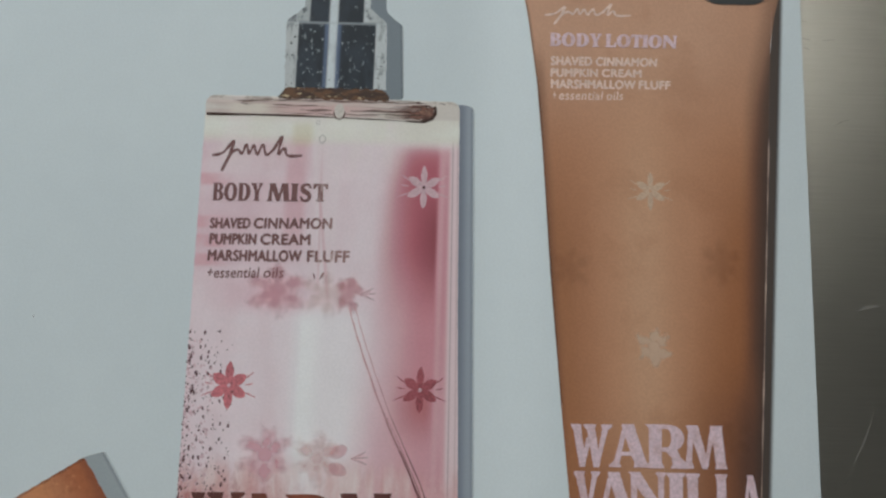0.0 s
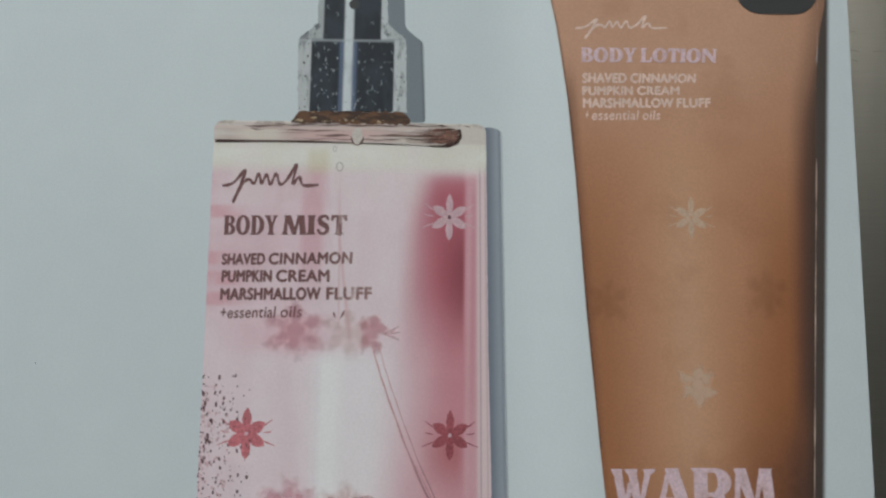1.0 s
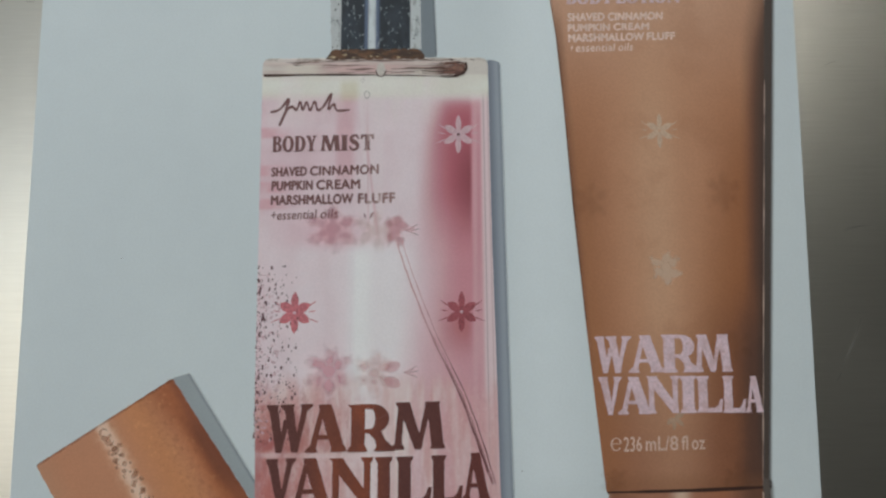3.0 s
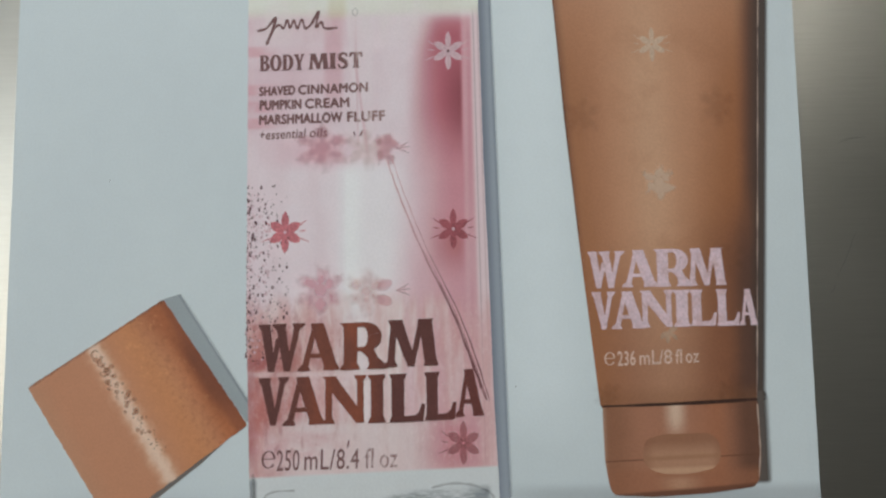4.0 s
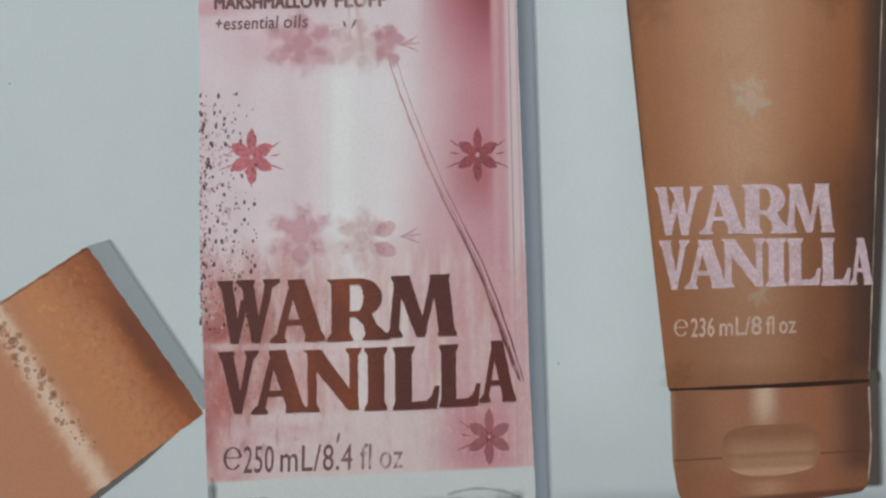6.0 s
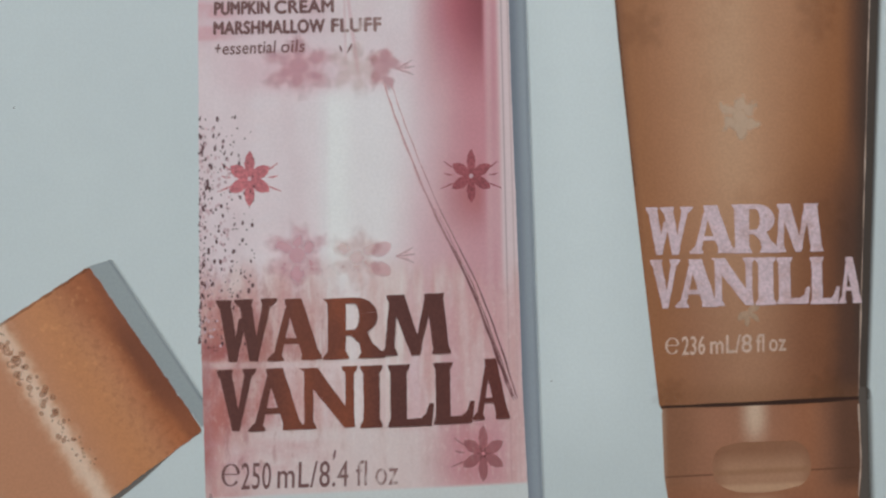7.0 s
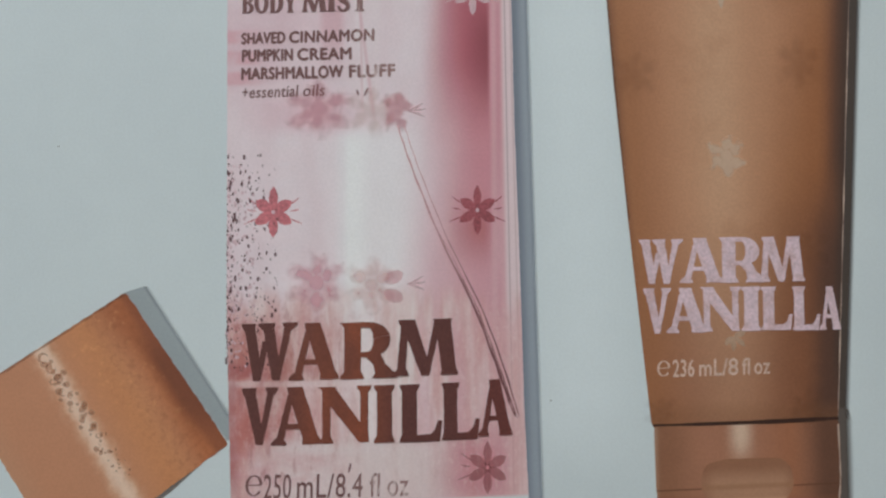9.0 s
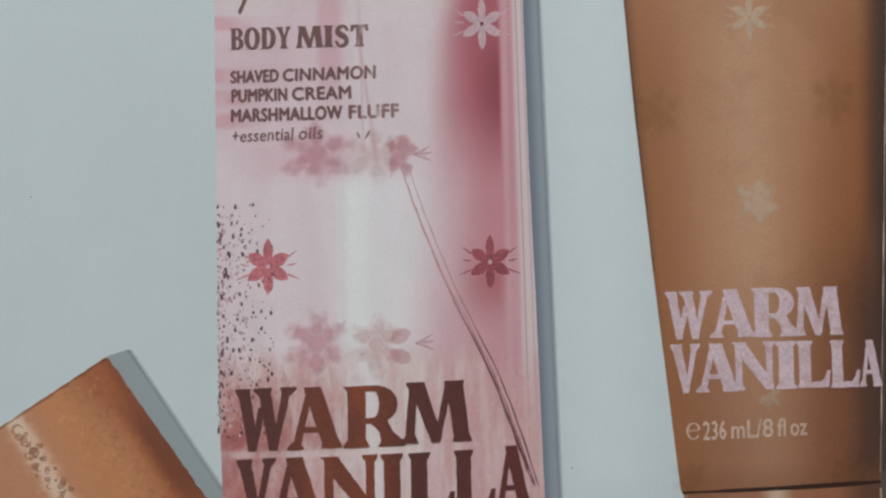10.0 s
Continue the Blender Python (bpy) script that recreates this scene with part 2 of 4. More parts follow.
a.lay(ink(104, 70, 64), a.mul(a.band(a.z, 68.2, 71.4, 0.5), a.band(a.x, 5, 14.8, 7, 0.6), a.noise(220, 4, 0.3, 2.4, 0.3, 0.56)), 0.75)
a.lay(ink(190, 184, 174), a.mul(a.band(a.z, 68.9, 71.6, 0.4), a.band(a.x, -37, -27, 2.5)), 0.7)
a.lay(ink(188, 184, 176), a.mul(a.band(a.z, 68.6, 70.0, 0.3), a.band(a.x, 0, 7, 1.5), a.noise(300, 3, 0.4, 1.2, 0.35, 0.6)), 0.7)
a.lay(ink(120, 108, 100), a.mul(a.step(a.z, 71.8, 73.2), a.noise(420, 3, 0.5, 1.0, 0.5, 0.62)), 0.6)
# clear glass foot with grey swirls
a.lay(ink(182, 188, 190), a.step(a.lean(-0.0387, 1.0, 63.5), 0.5, -0.5), 0.95)
swirl = a.noise(190, 5, 0.35, 1.5, 0.4, 0.6, 0.65)
a.lay(ink(118, 124, 130), a.mul(a.band(a.x, -37, -11, 2.5, 3.0), a.band(a.z, -77, -72.0, 1.0), swirl), 0.85)
a.lay(ink(108, 115, 120), a.mul(a.band(a.x, -4, 22.5, 3.0, 1.0), a.band(a.lean(-0.07, 1.0, 71.4), -3.0, 2.2, 1.0), swirl), 0.9)
a.lay(ink(196, 200, 202), a.mul(a.step(a.z, -67, -69), a.noise(190, 3, 0.4, 1.4, 0.6, 0.68)), 0.7)
a.lay(ink(104, 110, 114), a.mul(a.step(a.z, -64.5, -66.5), a.step(a.x, -38.8, -39.8), a.noise(200, 3, 1.0, 0.4, 0.35, 0.6)), 0.8)
M_BOTTLE = a.done()

# pump: black plastic with silver edges and a bright stripe
a = Art("pump_ink", ink(38, 46, 55), grain=0.05)
a.lay(ink(24, 30, 36), a.noise(160, 3, 1.0, 0.5, 0.4, 0.6), 0.7)
a.lay(ink(150, 156, 158), a.mul(a.step(a.x, -17.6, -18.2), a.step(a.z, 93.6, 94.4)), 0.9)
a.lay(ink(178, 186, 190), a.mul(a.band(a.x, -12.8, -10.6, 0.4), a.noise(160, 2, 1, 0.4, 0.2, 0.5)), 0.95)
a.lay(ink(110, 128, 160), a.mul(a.op("MAXIMUM", a.band(a.x, -10.7, -9.7, 0.5), a.band(a.x, -13.8, -12.9, 0.4)), a.step(a.z, 94, 93)), 0.4)
a.lay(ink(168, 174, 176), a.mul(a.band(a.x, -4.0, -2.4, 0.2), a.step(a.z, 93.6, 94.4)), 0.95)
a.lay(ink(160, 166, 168), a.mul(a.step(a.x, -2.6, -2.3), a.step(a.z, 93.6, 94.4)), 0.9)
a.lay(ink(60, 66, 70), a.mul(a.noise(520, 4, 1.0, 0.7, 0.52, 0.6), a.band(a.z, 94.6, 98.0, 0.6), a.op("MAXIMUM", a.step(a.x, -16.5, -18.0), a.step(a.x, -4.5, -2.8))), 0.75)
a.lay(ink(165, 170, 172), a.mul(a.step(a.x, -20.4, -20.9), a.step(a.z, 94.4, 93.6)), 0.92)
a.lay(ink(170, 176, 178), a.mul(a.step(a.x, -0.9, -0.5), a.step(a.z, 94.4, 93.6)), 0.92)
a.lay(ink(84, 88, 92), a.mul(a.op("MAXIMUM", a.step(a.x, -20.6, -21.4), a.step(a.x, -1.2, -0.2)), a.noise(330, 4, 1.2, 0.4, 0.5, 0.62)), 0.6)
a.lay(ink(150, 158, 162), a.band(a.z, 93.4, 94.0, 0.25), 0.55)
a.lay(ink(150, 158, 162), a.mul(a.step(a.z, 94.5, 93.5), a.noise(900, 2, 1.2, 0.6, 0.6, 0.68), a.noise(150, 2, lo=0.45, hi=0.6)), 0.8)
M_PUMP = a.done()

a = Art("collar_ink", ink(88, 62, 44), grain=0.08)
a.lay(ink(52, 38, 32), a.noise(520, 4, 0.5, 1.3, 0.42, 0.56), 0.9)
a.lay(ink(190, 172, 140), a.noise(640, 3, 0.6, 1.3, 0.6, 0.66), 0.7)
M_COLLAR = a.done()


def tube_art(name):
    """Brown tube: lit along the middle, dark towards one rim."""
    t = Art(name, ink(160, 116, 89), grain=0.05)
    left = t.op("MULTIPLY_ADD", t.z, -0.0693, 46.8)
    right = t.op("ADD", t.op("MULTIPLY_ADD", t.z, 0.05, 96.6), t.op("MULTIPLY", t.step(t.z, 72, 112), 5.0))
    wide = t.op("SUBTRACT", right, left)
    u = t.op("DIVIDE", t.op("SUBTRACT", t.x, left), wide)
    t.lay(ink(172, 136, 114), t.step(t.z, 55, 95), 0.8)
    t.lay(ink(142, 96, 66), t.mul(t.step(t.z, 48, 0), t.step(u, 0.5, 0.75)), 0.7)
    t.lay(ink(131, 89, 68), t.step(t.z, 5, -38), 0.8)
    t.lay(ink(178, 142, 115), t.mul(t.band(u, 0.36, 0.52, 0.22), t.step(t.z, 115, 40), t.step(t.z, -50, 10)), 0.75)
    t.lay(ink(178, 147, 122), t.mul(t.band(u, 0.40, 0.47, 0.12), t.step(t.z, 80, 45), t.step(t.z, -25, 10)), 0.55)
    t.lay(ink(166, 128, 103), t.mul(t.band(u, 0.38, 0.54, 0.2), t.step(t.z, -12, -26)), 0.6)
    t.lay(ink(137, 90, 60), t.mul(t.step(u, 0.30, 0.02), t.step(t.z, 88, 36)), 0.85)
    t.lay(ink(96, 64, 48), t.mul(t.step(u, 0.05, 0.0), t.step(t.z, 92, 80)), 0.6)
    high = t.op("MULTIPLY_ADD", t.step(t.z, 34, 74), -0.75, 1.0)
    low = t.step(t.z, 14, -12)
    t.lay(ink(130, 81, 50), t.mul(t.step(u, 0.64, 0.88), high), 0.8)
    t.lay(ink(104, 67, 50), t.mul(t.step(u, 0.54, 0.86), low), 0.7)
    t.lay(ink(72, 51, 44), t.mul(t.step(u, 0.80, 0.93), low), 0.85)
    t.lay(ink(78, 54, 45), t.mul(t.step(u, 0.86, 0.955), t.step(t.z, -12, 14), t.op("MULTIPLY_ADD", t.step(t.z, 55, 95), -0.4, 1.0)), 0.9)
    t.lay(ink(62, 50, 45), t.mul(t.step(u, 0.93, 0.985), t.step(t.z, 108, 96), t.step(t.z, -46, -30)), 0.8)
    return t, u


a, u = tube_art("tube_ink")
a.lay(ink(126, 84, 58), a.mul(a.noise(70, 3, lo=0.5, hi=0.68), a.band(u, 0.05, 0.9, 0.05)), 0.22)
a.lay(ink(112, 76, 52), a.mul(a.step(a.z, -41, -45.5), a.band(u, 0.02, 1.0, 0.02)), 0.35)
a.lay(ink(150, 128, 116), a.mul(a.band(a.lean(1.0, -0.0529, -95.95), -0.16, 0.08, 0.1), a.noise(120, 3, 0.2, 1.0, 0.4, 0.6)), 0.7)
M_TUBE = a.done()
a = Art("tube_lid_ink", ink(144, 100, 79), grain=0.05)
u = a.op("DIVIDE", a.op("SUBTRACT", a.x, 52.6), 41.8)
a.lay(ink(114, 77, 56), a.step(u, 0.3, 0.05), 0.7)
a.lay(ink(136, 86, 60), a.band(u, 0.62, 0.82, 0.12), 0.7)
a.lay(ink(80, 54, 43), a.step(u, 0.72, 0.92), 0.88)
a.lay(ink(158, 132, 114), a.step(u, 0.035, 0.0), 0.6)
a.lay(ink(150, 120, 100), a.step(u, 0.975, 0.995), 0.4)
a.lay(ink(196, 174, 155), a.mul(a.band(u, 0.42, 0.50, 0.06), a.step(a.z, -58, -49)), 0.85)
a.lay(ink(134, 88, 65), a.step(a.z, -62, -65.5), 0.6)
a.lay(ink(84, 54, 40), a.mul(a.band(a.lean(-0.04, 1.0, 63.9), -0.16, 0.16, 0.14), a.noise(160, 2, lo=0.2, hi=0.5)), 0.8)
a.lay(ink(176, 142, 116), a.mul(a.band(u, 0.4, 0.55, 0.1), a.band(a.z, -69, -66, 1.0)), 0.5)
a.lay(ink(84, 54, 42), a.step(a.lean(-0.075, 1.0, 74.6), 0.6, -0.3), 0.8)
M_LID = a.done()
a = Art("thumb_recess_ink", ink(152, 114, 91), grain=0.04)
a.lay(ink(126, 87, 66), a.step(a.lean(-0.03, 1.0, 60.6), -1.6, 2.2), 0.9)
a.lay(ink(124, 84, 64), a.op("MAXIMUM", a.step(a.x, 66.5, 63.2), a.step(a.x, 80.5, 83.2)), 0.6)
a.lay(ink(110, 72, 52), a.step(a.lean(-0.03, 1.0, 57.6), 0.3, 1.0), 0.7)
a.lay(ink(136, 98, 74), a.band(a.lean(-0.04, 1.0, 63.7), -0.5, 0.5, 0.4), 0.7)
a.lay(ink(178, 144, 118), a.band(a.lean(-0.03, 1.0, 66.4), -0.8, 0.8, 0.5), 0.6)
a.lay(ink(112, 74, 54), a.step(a.lean(-0.02, 1.0, 68.2), 0.8, -0.4), 0.75)
M_RECESS = a.done()
M_SEAM = tone("seam_ink", (52, 34, 28))

# loose screw cap, tilted: s runs across its axis, d along it
a = Art("cap_ink", ink(165, 116, 89), grain=0.04)
s = a.lean(0.848, 0.53, 108.4)  # 0 at one flank, about 43 at the other
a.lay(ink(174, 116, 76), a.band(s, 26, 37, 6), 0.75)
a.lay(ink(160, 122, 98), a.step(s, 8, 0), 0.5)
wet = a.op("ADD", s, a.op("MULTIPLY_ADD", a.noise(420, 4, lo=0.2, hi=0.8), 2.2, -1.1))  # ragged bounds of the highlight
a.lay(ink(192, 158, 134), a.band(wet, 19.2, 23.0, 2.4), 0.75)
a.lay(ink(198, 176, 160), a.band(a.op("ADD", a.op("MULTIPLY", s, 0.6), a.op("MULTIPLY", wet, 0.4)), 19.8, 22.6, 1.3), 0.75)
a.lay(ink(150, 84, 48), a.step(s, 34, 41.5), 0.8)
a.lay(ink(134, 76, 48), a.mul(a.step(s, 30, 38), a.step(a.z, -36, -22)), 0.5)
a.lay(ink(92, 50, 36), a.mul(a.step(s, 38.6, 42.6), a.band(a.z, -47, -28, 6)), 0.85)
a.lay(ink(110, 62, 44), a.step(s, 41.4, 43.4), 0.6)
a.lay(ink(190, 134, 92), a.mul(a.noise(520, 3, lo=0.56, hi=0.68), a.band(s, 26, 40, 4), a.step(a.z, -54, -40)), 0.45)
a.lay(ink(112, 64, 40), a.mul(a.noise(700, 3, lo=0.45, hi=0.68), a.step(s, 26, 38)), 0.3)
M_CAP = a.done()


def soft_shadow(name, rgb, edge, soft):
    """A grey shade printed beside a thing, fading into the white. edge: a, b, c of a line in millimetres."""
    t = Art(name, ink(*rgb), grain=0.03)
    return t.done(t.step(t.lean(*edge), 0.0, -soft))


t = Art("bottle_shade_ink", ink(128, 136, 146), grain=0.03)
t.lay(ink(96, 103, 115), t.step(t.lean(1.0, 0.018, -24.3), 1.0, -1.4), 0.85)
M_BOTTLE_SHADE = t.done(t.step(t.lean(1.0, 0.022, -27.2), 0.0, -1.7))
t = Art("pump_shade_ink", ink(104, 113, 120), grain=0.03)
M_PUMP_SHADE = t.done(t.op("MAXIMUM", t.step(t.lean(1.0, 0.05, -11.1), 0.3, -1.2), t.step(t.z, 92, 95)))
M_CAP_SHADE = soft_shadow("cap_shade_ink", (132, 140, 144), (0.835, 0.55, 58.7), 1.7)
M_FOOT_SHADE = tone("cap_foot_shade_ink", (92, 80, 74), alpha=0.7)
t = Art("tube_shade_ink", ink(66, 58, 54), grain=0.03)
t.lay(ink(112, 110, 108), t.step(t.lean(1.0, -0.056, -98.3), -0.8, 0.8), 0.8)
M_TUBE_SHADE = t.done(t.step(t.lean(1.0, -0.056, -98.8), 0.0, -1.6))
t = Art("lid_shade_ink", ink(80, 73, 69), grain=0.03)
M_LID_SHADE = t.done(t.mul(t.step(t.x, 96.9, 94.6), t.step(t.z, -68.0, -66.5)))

# lettering and small marks
a = Art("brown_lettering_ink", ink(82, 47, 44), grain=0.1)
a.lay(ink(130, 68, 44), a.mul(a.band(a.x, -25, -9, 8), a.op("MULTIPLY_ADD", a.noise(70, 3, 1, 0.5, 0.4, 0.6), 0.5, 0.5)), 0.8)
a.lay(ink(100, 48, 44), a.step(a.x, 6, 16), 0.4)
M_BROWN = a.done()
a = Art("small_brown_ink", ink(102, 72, 72), grain=0.08)
a.lay(ink(150, 122, 120), a.step(a.x, -18, -6), 0.5)
a.lay(ink(188, 172, 172), a.mul(a.step(a.x, -16, -9), a.noise(420, 3, 1.6, 0.4, 0.5, 0.62)), 0.7)
M_SMALL = a.done()
a = Art("pale_lettering_ink", ink(187, 166, 174), grain=0.12)
a.lay(ink(168, 136, 134), a.noise(260, 4, lo=0.45, hi=0.65), 0.5)
M_PALE = a.done()
M_PALE_SMALL = tone("pale_small_ink", (192, 170, 160), 0.14)
M_PALE_VOLUME = tone("pale_volume_ink", (180, 155, 142), 0.14)
M_FLOWER_FAINT = tone("faint_flower_ink", (186, 160, 138), 0.1, alpha=0.5)
M_FLOWER_WHITE = tone("white_flower_ink", (192, 164, 172), 0.12, alpha=0.82)
M_FLOWER_RED = tone("red_flower_ink", (180, 102, 110), 0.22, alpha=0.8)
M_FLOWER_DARK = tone("dark_flower_ink", (146, 76, 84), 0.25, alpha=0.74)
M_FLOWER_DIM = tone("dim_flower_ink", (142, 76, 80), 0.25, alpha=0.46)
M_FLOWER_TAN = tone("tan_flower_ink", (190, 165, 144), 0.1, alpha=0.75)
M_FLOWER_BLUR = tone("blurred_flower_ink", (188, 122, 132), 0.15, alpha=0.3)
M_DROP = tone("droplet_ink", (92, 64, 68), 0.3, alpha=0.8)
M_BUBBLE = tone("bubble_ink", (160, 114, 88), 0.3, alpha=0.45)
M_GLASS_LINE = tone("glass_line_ink", (122, 126, 130), 0.2, alpha=0.3)
M_PUMP_DROP = tone("pump_drop_ink", (150, 160, 166), alpha=0.6)
M_AMBER = tone("amber_line_ink", (92, 60, 54), 0.25, alpha=0.62)
t = Art("amber_pool_ink", ink(84, 56, 50), grain=0.2)
t.lay(ink(130, 98, 84), t.noise(420, 4, 0.5, 1.4, 0.45, 0.6), 0.7)
M_POOL = t.done(t.mul(t.op("MULTIPLY_ADD", t.step(t.x, 5.5, 11.0), 0.75, 0.2), t.noise(330, 4, 0.35, 1.6, 0.3, 0.5)))
M_CLEAR_DROP = tone("clear_drop_ink", (194, 190, 184), 0.1, alpha=0.75)
M_TUBE_EDGE = tone("tube_edge_ink", (96, 66, 52), 0.2, alpha=0.35)
M_GLINT = tone("glint_ink", (186, 164, 150), 0.2, alpha=0.7)
M_CAP_RIM = tone("cap_rim_ink", (118, 72, 50), 0.3, alpha=0.35)
M_DRIP = tone("drip_ink", (120, 84, 86), alpha=0.75)
M_BADGE = tone("badge_ink", (54, 55, 56), 0.04)
M_BADGE_TEXT = tone("badge_text_ink", (196, 202, 202), 0.02)
a = Art("dip_tube_ink", ink(184, 142, 146), grain=0.2)
a.lay(ink(92, 50, 52), a.mul(a.step(a.z, 4, -26), a.noise(300, 3, 1.0, 0.5, 0.1, 0.5)), 0.9)
M_STRAW = a.done(0.8)


def plain(name, rgb, rough, scale, amount=0.12, metal=0.0):
    m = bpy.data.materials.new(name)
    m.use_nodes = True
    nt = m.node_tree
    b = nt.nodes["Principled BSDF"]
    n = nt.nodes.new("ShaderNodeTexNoise")
    n.inputs["Scale"].default_value, n.inputs["Detail"].default_value = scale, 5.0
    tc = nt.nodes.new("ShaderNodeTexCoord")
    nt.links.new(tc.outputs["Object"], n.inputs[0])
    mx = nt.nodes.new("ShaderNodeMix")
    mx.data_type = "RGBA"
    nt.links.new(n.outputs["Fac"], mx.inputs["Factor"])
    mx.inputs["A"].default_value = tuple(v * (1 - amount) for v in rgb) + (1,)
    mx.inputs["B"].default_value = tuple(min(1, v * (1 + amount)) for v in rgb) + (1,)
    nt.links.new(mx.outputs["Result"], b.inputs["Base Color"])
    b.inputs["Roughness"].default_value, b.inputs["Metallic"].default_value = rough, metal
    bump = nt.nodes.new("ShaderNodeBump")
    bump.inputs["Strength"].default_value, bump.inputs["Distance"].default_value = 0.15, 0.002
    nt.links.new(n.outputs["Fac"], bump.inputs["Height"])
    nt.links.new(bump.outputs[0], b.inputs["Normal"])
    return m


# unseen walls kept dark, ceiling pale and warm, to shape the steel's reflection
M_WALL = plain("wall_paint", (0.13, 0.13, 0.125), 0.8, 30)
M_CEILING = plain("ceiling_paint", (0.78, 0.74, 0.66), 0.85, 20)
M_FLOOR = plain("floor_boards", (0.12, 0.09, 0.065), 0.5, 8, 0.3)
M_SCRATCH = plain("bright_scratch", (0.30, 0.295, 0.28), 0.6, 900, 0.3)


def steel():
    """Brushed stainless steel: fine level grain, faint smears."""
    m = bpy.data.materials.new("brushed_steel")
    m.use_nodes = True
    nt = m.node_tree
    b = nt.nodes["Principled BSDF"]
    tc = nt.nodes.new("ShaderNodeTexCoord")

    def tex(scale, sx, sz, detail):
        mp = nt.nodes.new("ShaderNodeMapping")
        mp.inputs["Scale"].default_value = (sx, 1, sz)
        nt.links.new(tc.outputs["Object"], mp.inputs[0])
        n = nt.nodes.new("ShaderNodeTexNoise")
        n.inputs["Scale"].default_value, n.inputs["Detail"].default_value = scale, detail
        nt.links.new(mp.outputs[0], n.inputs[0])
        return n.outputs["Fac"]

    grain = tex(60, 1.0, 40.0, 4)
    smear = tex(14, 1.0, 1.0, 4)
    ramp = nt.nodes.new("ShaderNodeMapRange")
    nt.links.new(grain, ramp.inputs[0])
    ramp.inputs[1].default_value, ramp.inputs[2].default_value = 0.25, 0.75
    ramp.inputs[3].default_value, ramp.inputs[4].default_value = 0.0, 1.0
    mx = nt.nodes.new("ShaderNodeMix")
    mx.data_type = "RGBA"
    nt.links.new(ramp.outputs[0], mx.inputs["Factor"])
    mx.inputs["A"].default_value = (0.51, 0.505, 0.47, 1)
    mx.inputs["B"].default_value = (0.57, 0.565, 0.525, 1)
    nt.links.new(mx.outputs["Result"], b.inputs["Base Color"])
    b.inputs["Metallic"].default_value = 1.0
    rr = nt.nodes.new("ShaderNodeMapRange")
    nt.links.new(smear, rr.inputs[0])
    rr.inputs[1].default_value, rr.inputs[2].default_value = 0.3, 0.7
    rr.inputs[3].default_value, rr.inputs[4].default_value = 0.285, 0.315
    nt.links.new(rr.outputs[0], b.inputs["Roughness"])
    bump = nt.nodes.new("ShaderNodeBump")
    bump.inputs["Strength"].default_value, bump.inputs["Distance"].default_value = 0.12, 0.0003
    nt.links.new(grain, bump.inputs["Height"])
    nt.links.new(bump.outputs[0], b.inputs["Normal"])
    return m


M_STEEL = steel()

# ---- building helpers ----
STEP = 0.000025  # each printed layer lies this far before the last


def obj(name, bm, material, parent=None, label=""):
    me = bpy.data.meshes.new(name)
    bm.normal_update()
    bm.to_mesh(me)
    bm.free()
    me.materials.append(material)
    ob = new(name, me)
    ob.parent = parent
    if label:
        ob["label"] = label
    return ob


def part(name, bm, material, parent, label=""):
    return obj(name, bm, material, parent, label)


def block(x0, x1, y0, y1, z0, z1, bevel=0.0):
    bm = bmesh.new()
    bmesh.ops.create_cube(bm, size=1.0)
    bmesh.ops.transform(bm, verts=bm.verts, matrix=Matrix.Translation(((x0 + x1) / 2, (y0 + y1) / 2, (z0 + z1) / 2))
                        @ Matrix.Diagonal((x1 - x0, y1 - y0, z1 - z0, 1)))
    if bevel:
        bmesh.ops.bevel(bm, geom=bm.edges[:], offset=bevel, segments=4, affect="EDGES", profile=0.5)
    return bm


def face(bm, pts, layer):
    """One flat printed patch, in metres of the sheet, facing the room."""
    area = sum(p[0] * q[1] - q[0] * p[1] for p, q in zip(pts, pts[1:] + pts[:1]))
    if area < 0:
        pts = pts[::-1]
    return bm.faces.new([bm.verts.new((x, -layer * STEP, z)) for x, z in pts])


def patch(name, pts, layer, material, parent, label=""):
    bm = bmesh.new()
    face(bm, list(pts), layer)
    return part(name, bm, material, parent, label)


def rounded(pts, r, n=5):
    """The outline with its corners rounded."""
    out = []
    k = len(pts)
    for i in range(k):
        p, a, b = Vector(pts[i]), Vector(pts[i - 1]), Vector(pts[(i + 1) % k])
        da, db = (a - p), (b - p)
        s = min(r, da.length * 0.45, db.length * 0.45)
        p0, p2 = p + da.normalized() * s, p + db.normalized() * s
        for j in range(n + 1):
            t = j / n
            out.append(tuple(p0 * (1 - t) ** 2 + p * 2 * t * (1 - t) + p2 * t * t))
    return out


def rough(pts, amp, step=0.0009, seed=1):
    """The outline broken into short steps and unsettled by amp, as a coarse print leaves it."""
    r = random.Random(seed)
    out = []
    for p, q in zip(pts, pts[1:] + pts[:1]):
        p, q = Vector(p), Vector(q)
        n = max(1, int((q - p).length / step))
        for i in range(n):
            c = p.lerp(q, i / n)
            out.append((c.x + amp * (r.random() - 0.5), c.y + amp * (r.random() - 0.5)))
    return out


def ellipse(cx, cz, rx, rz, n=12, turn=0.0):
    c, s = math.cos(turn), math.sin(turn)
    pts = [(rx * math.cos(2 * math.pi * i / n), rz * math.sin(2 * math.pi * i / n)) for i in range(n)]
    return [(cx + c * u - s * v, cz + s * u + c * v) for u, v in pts]


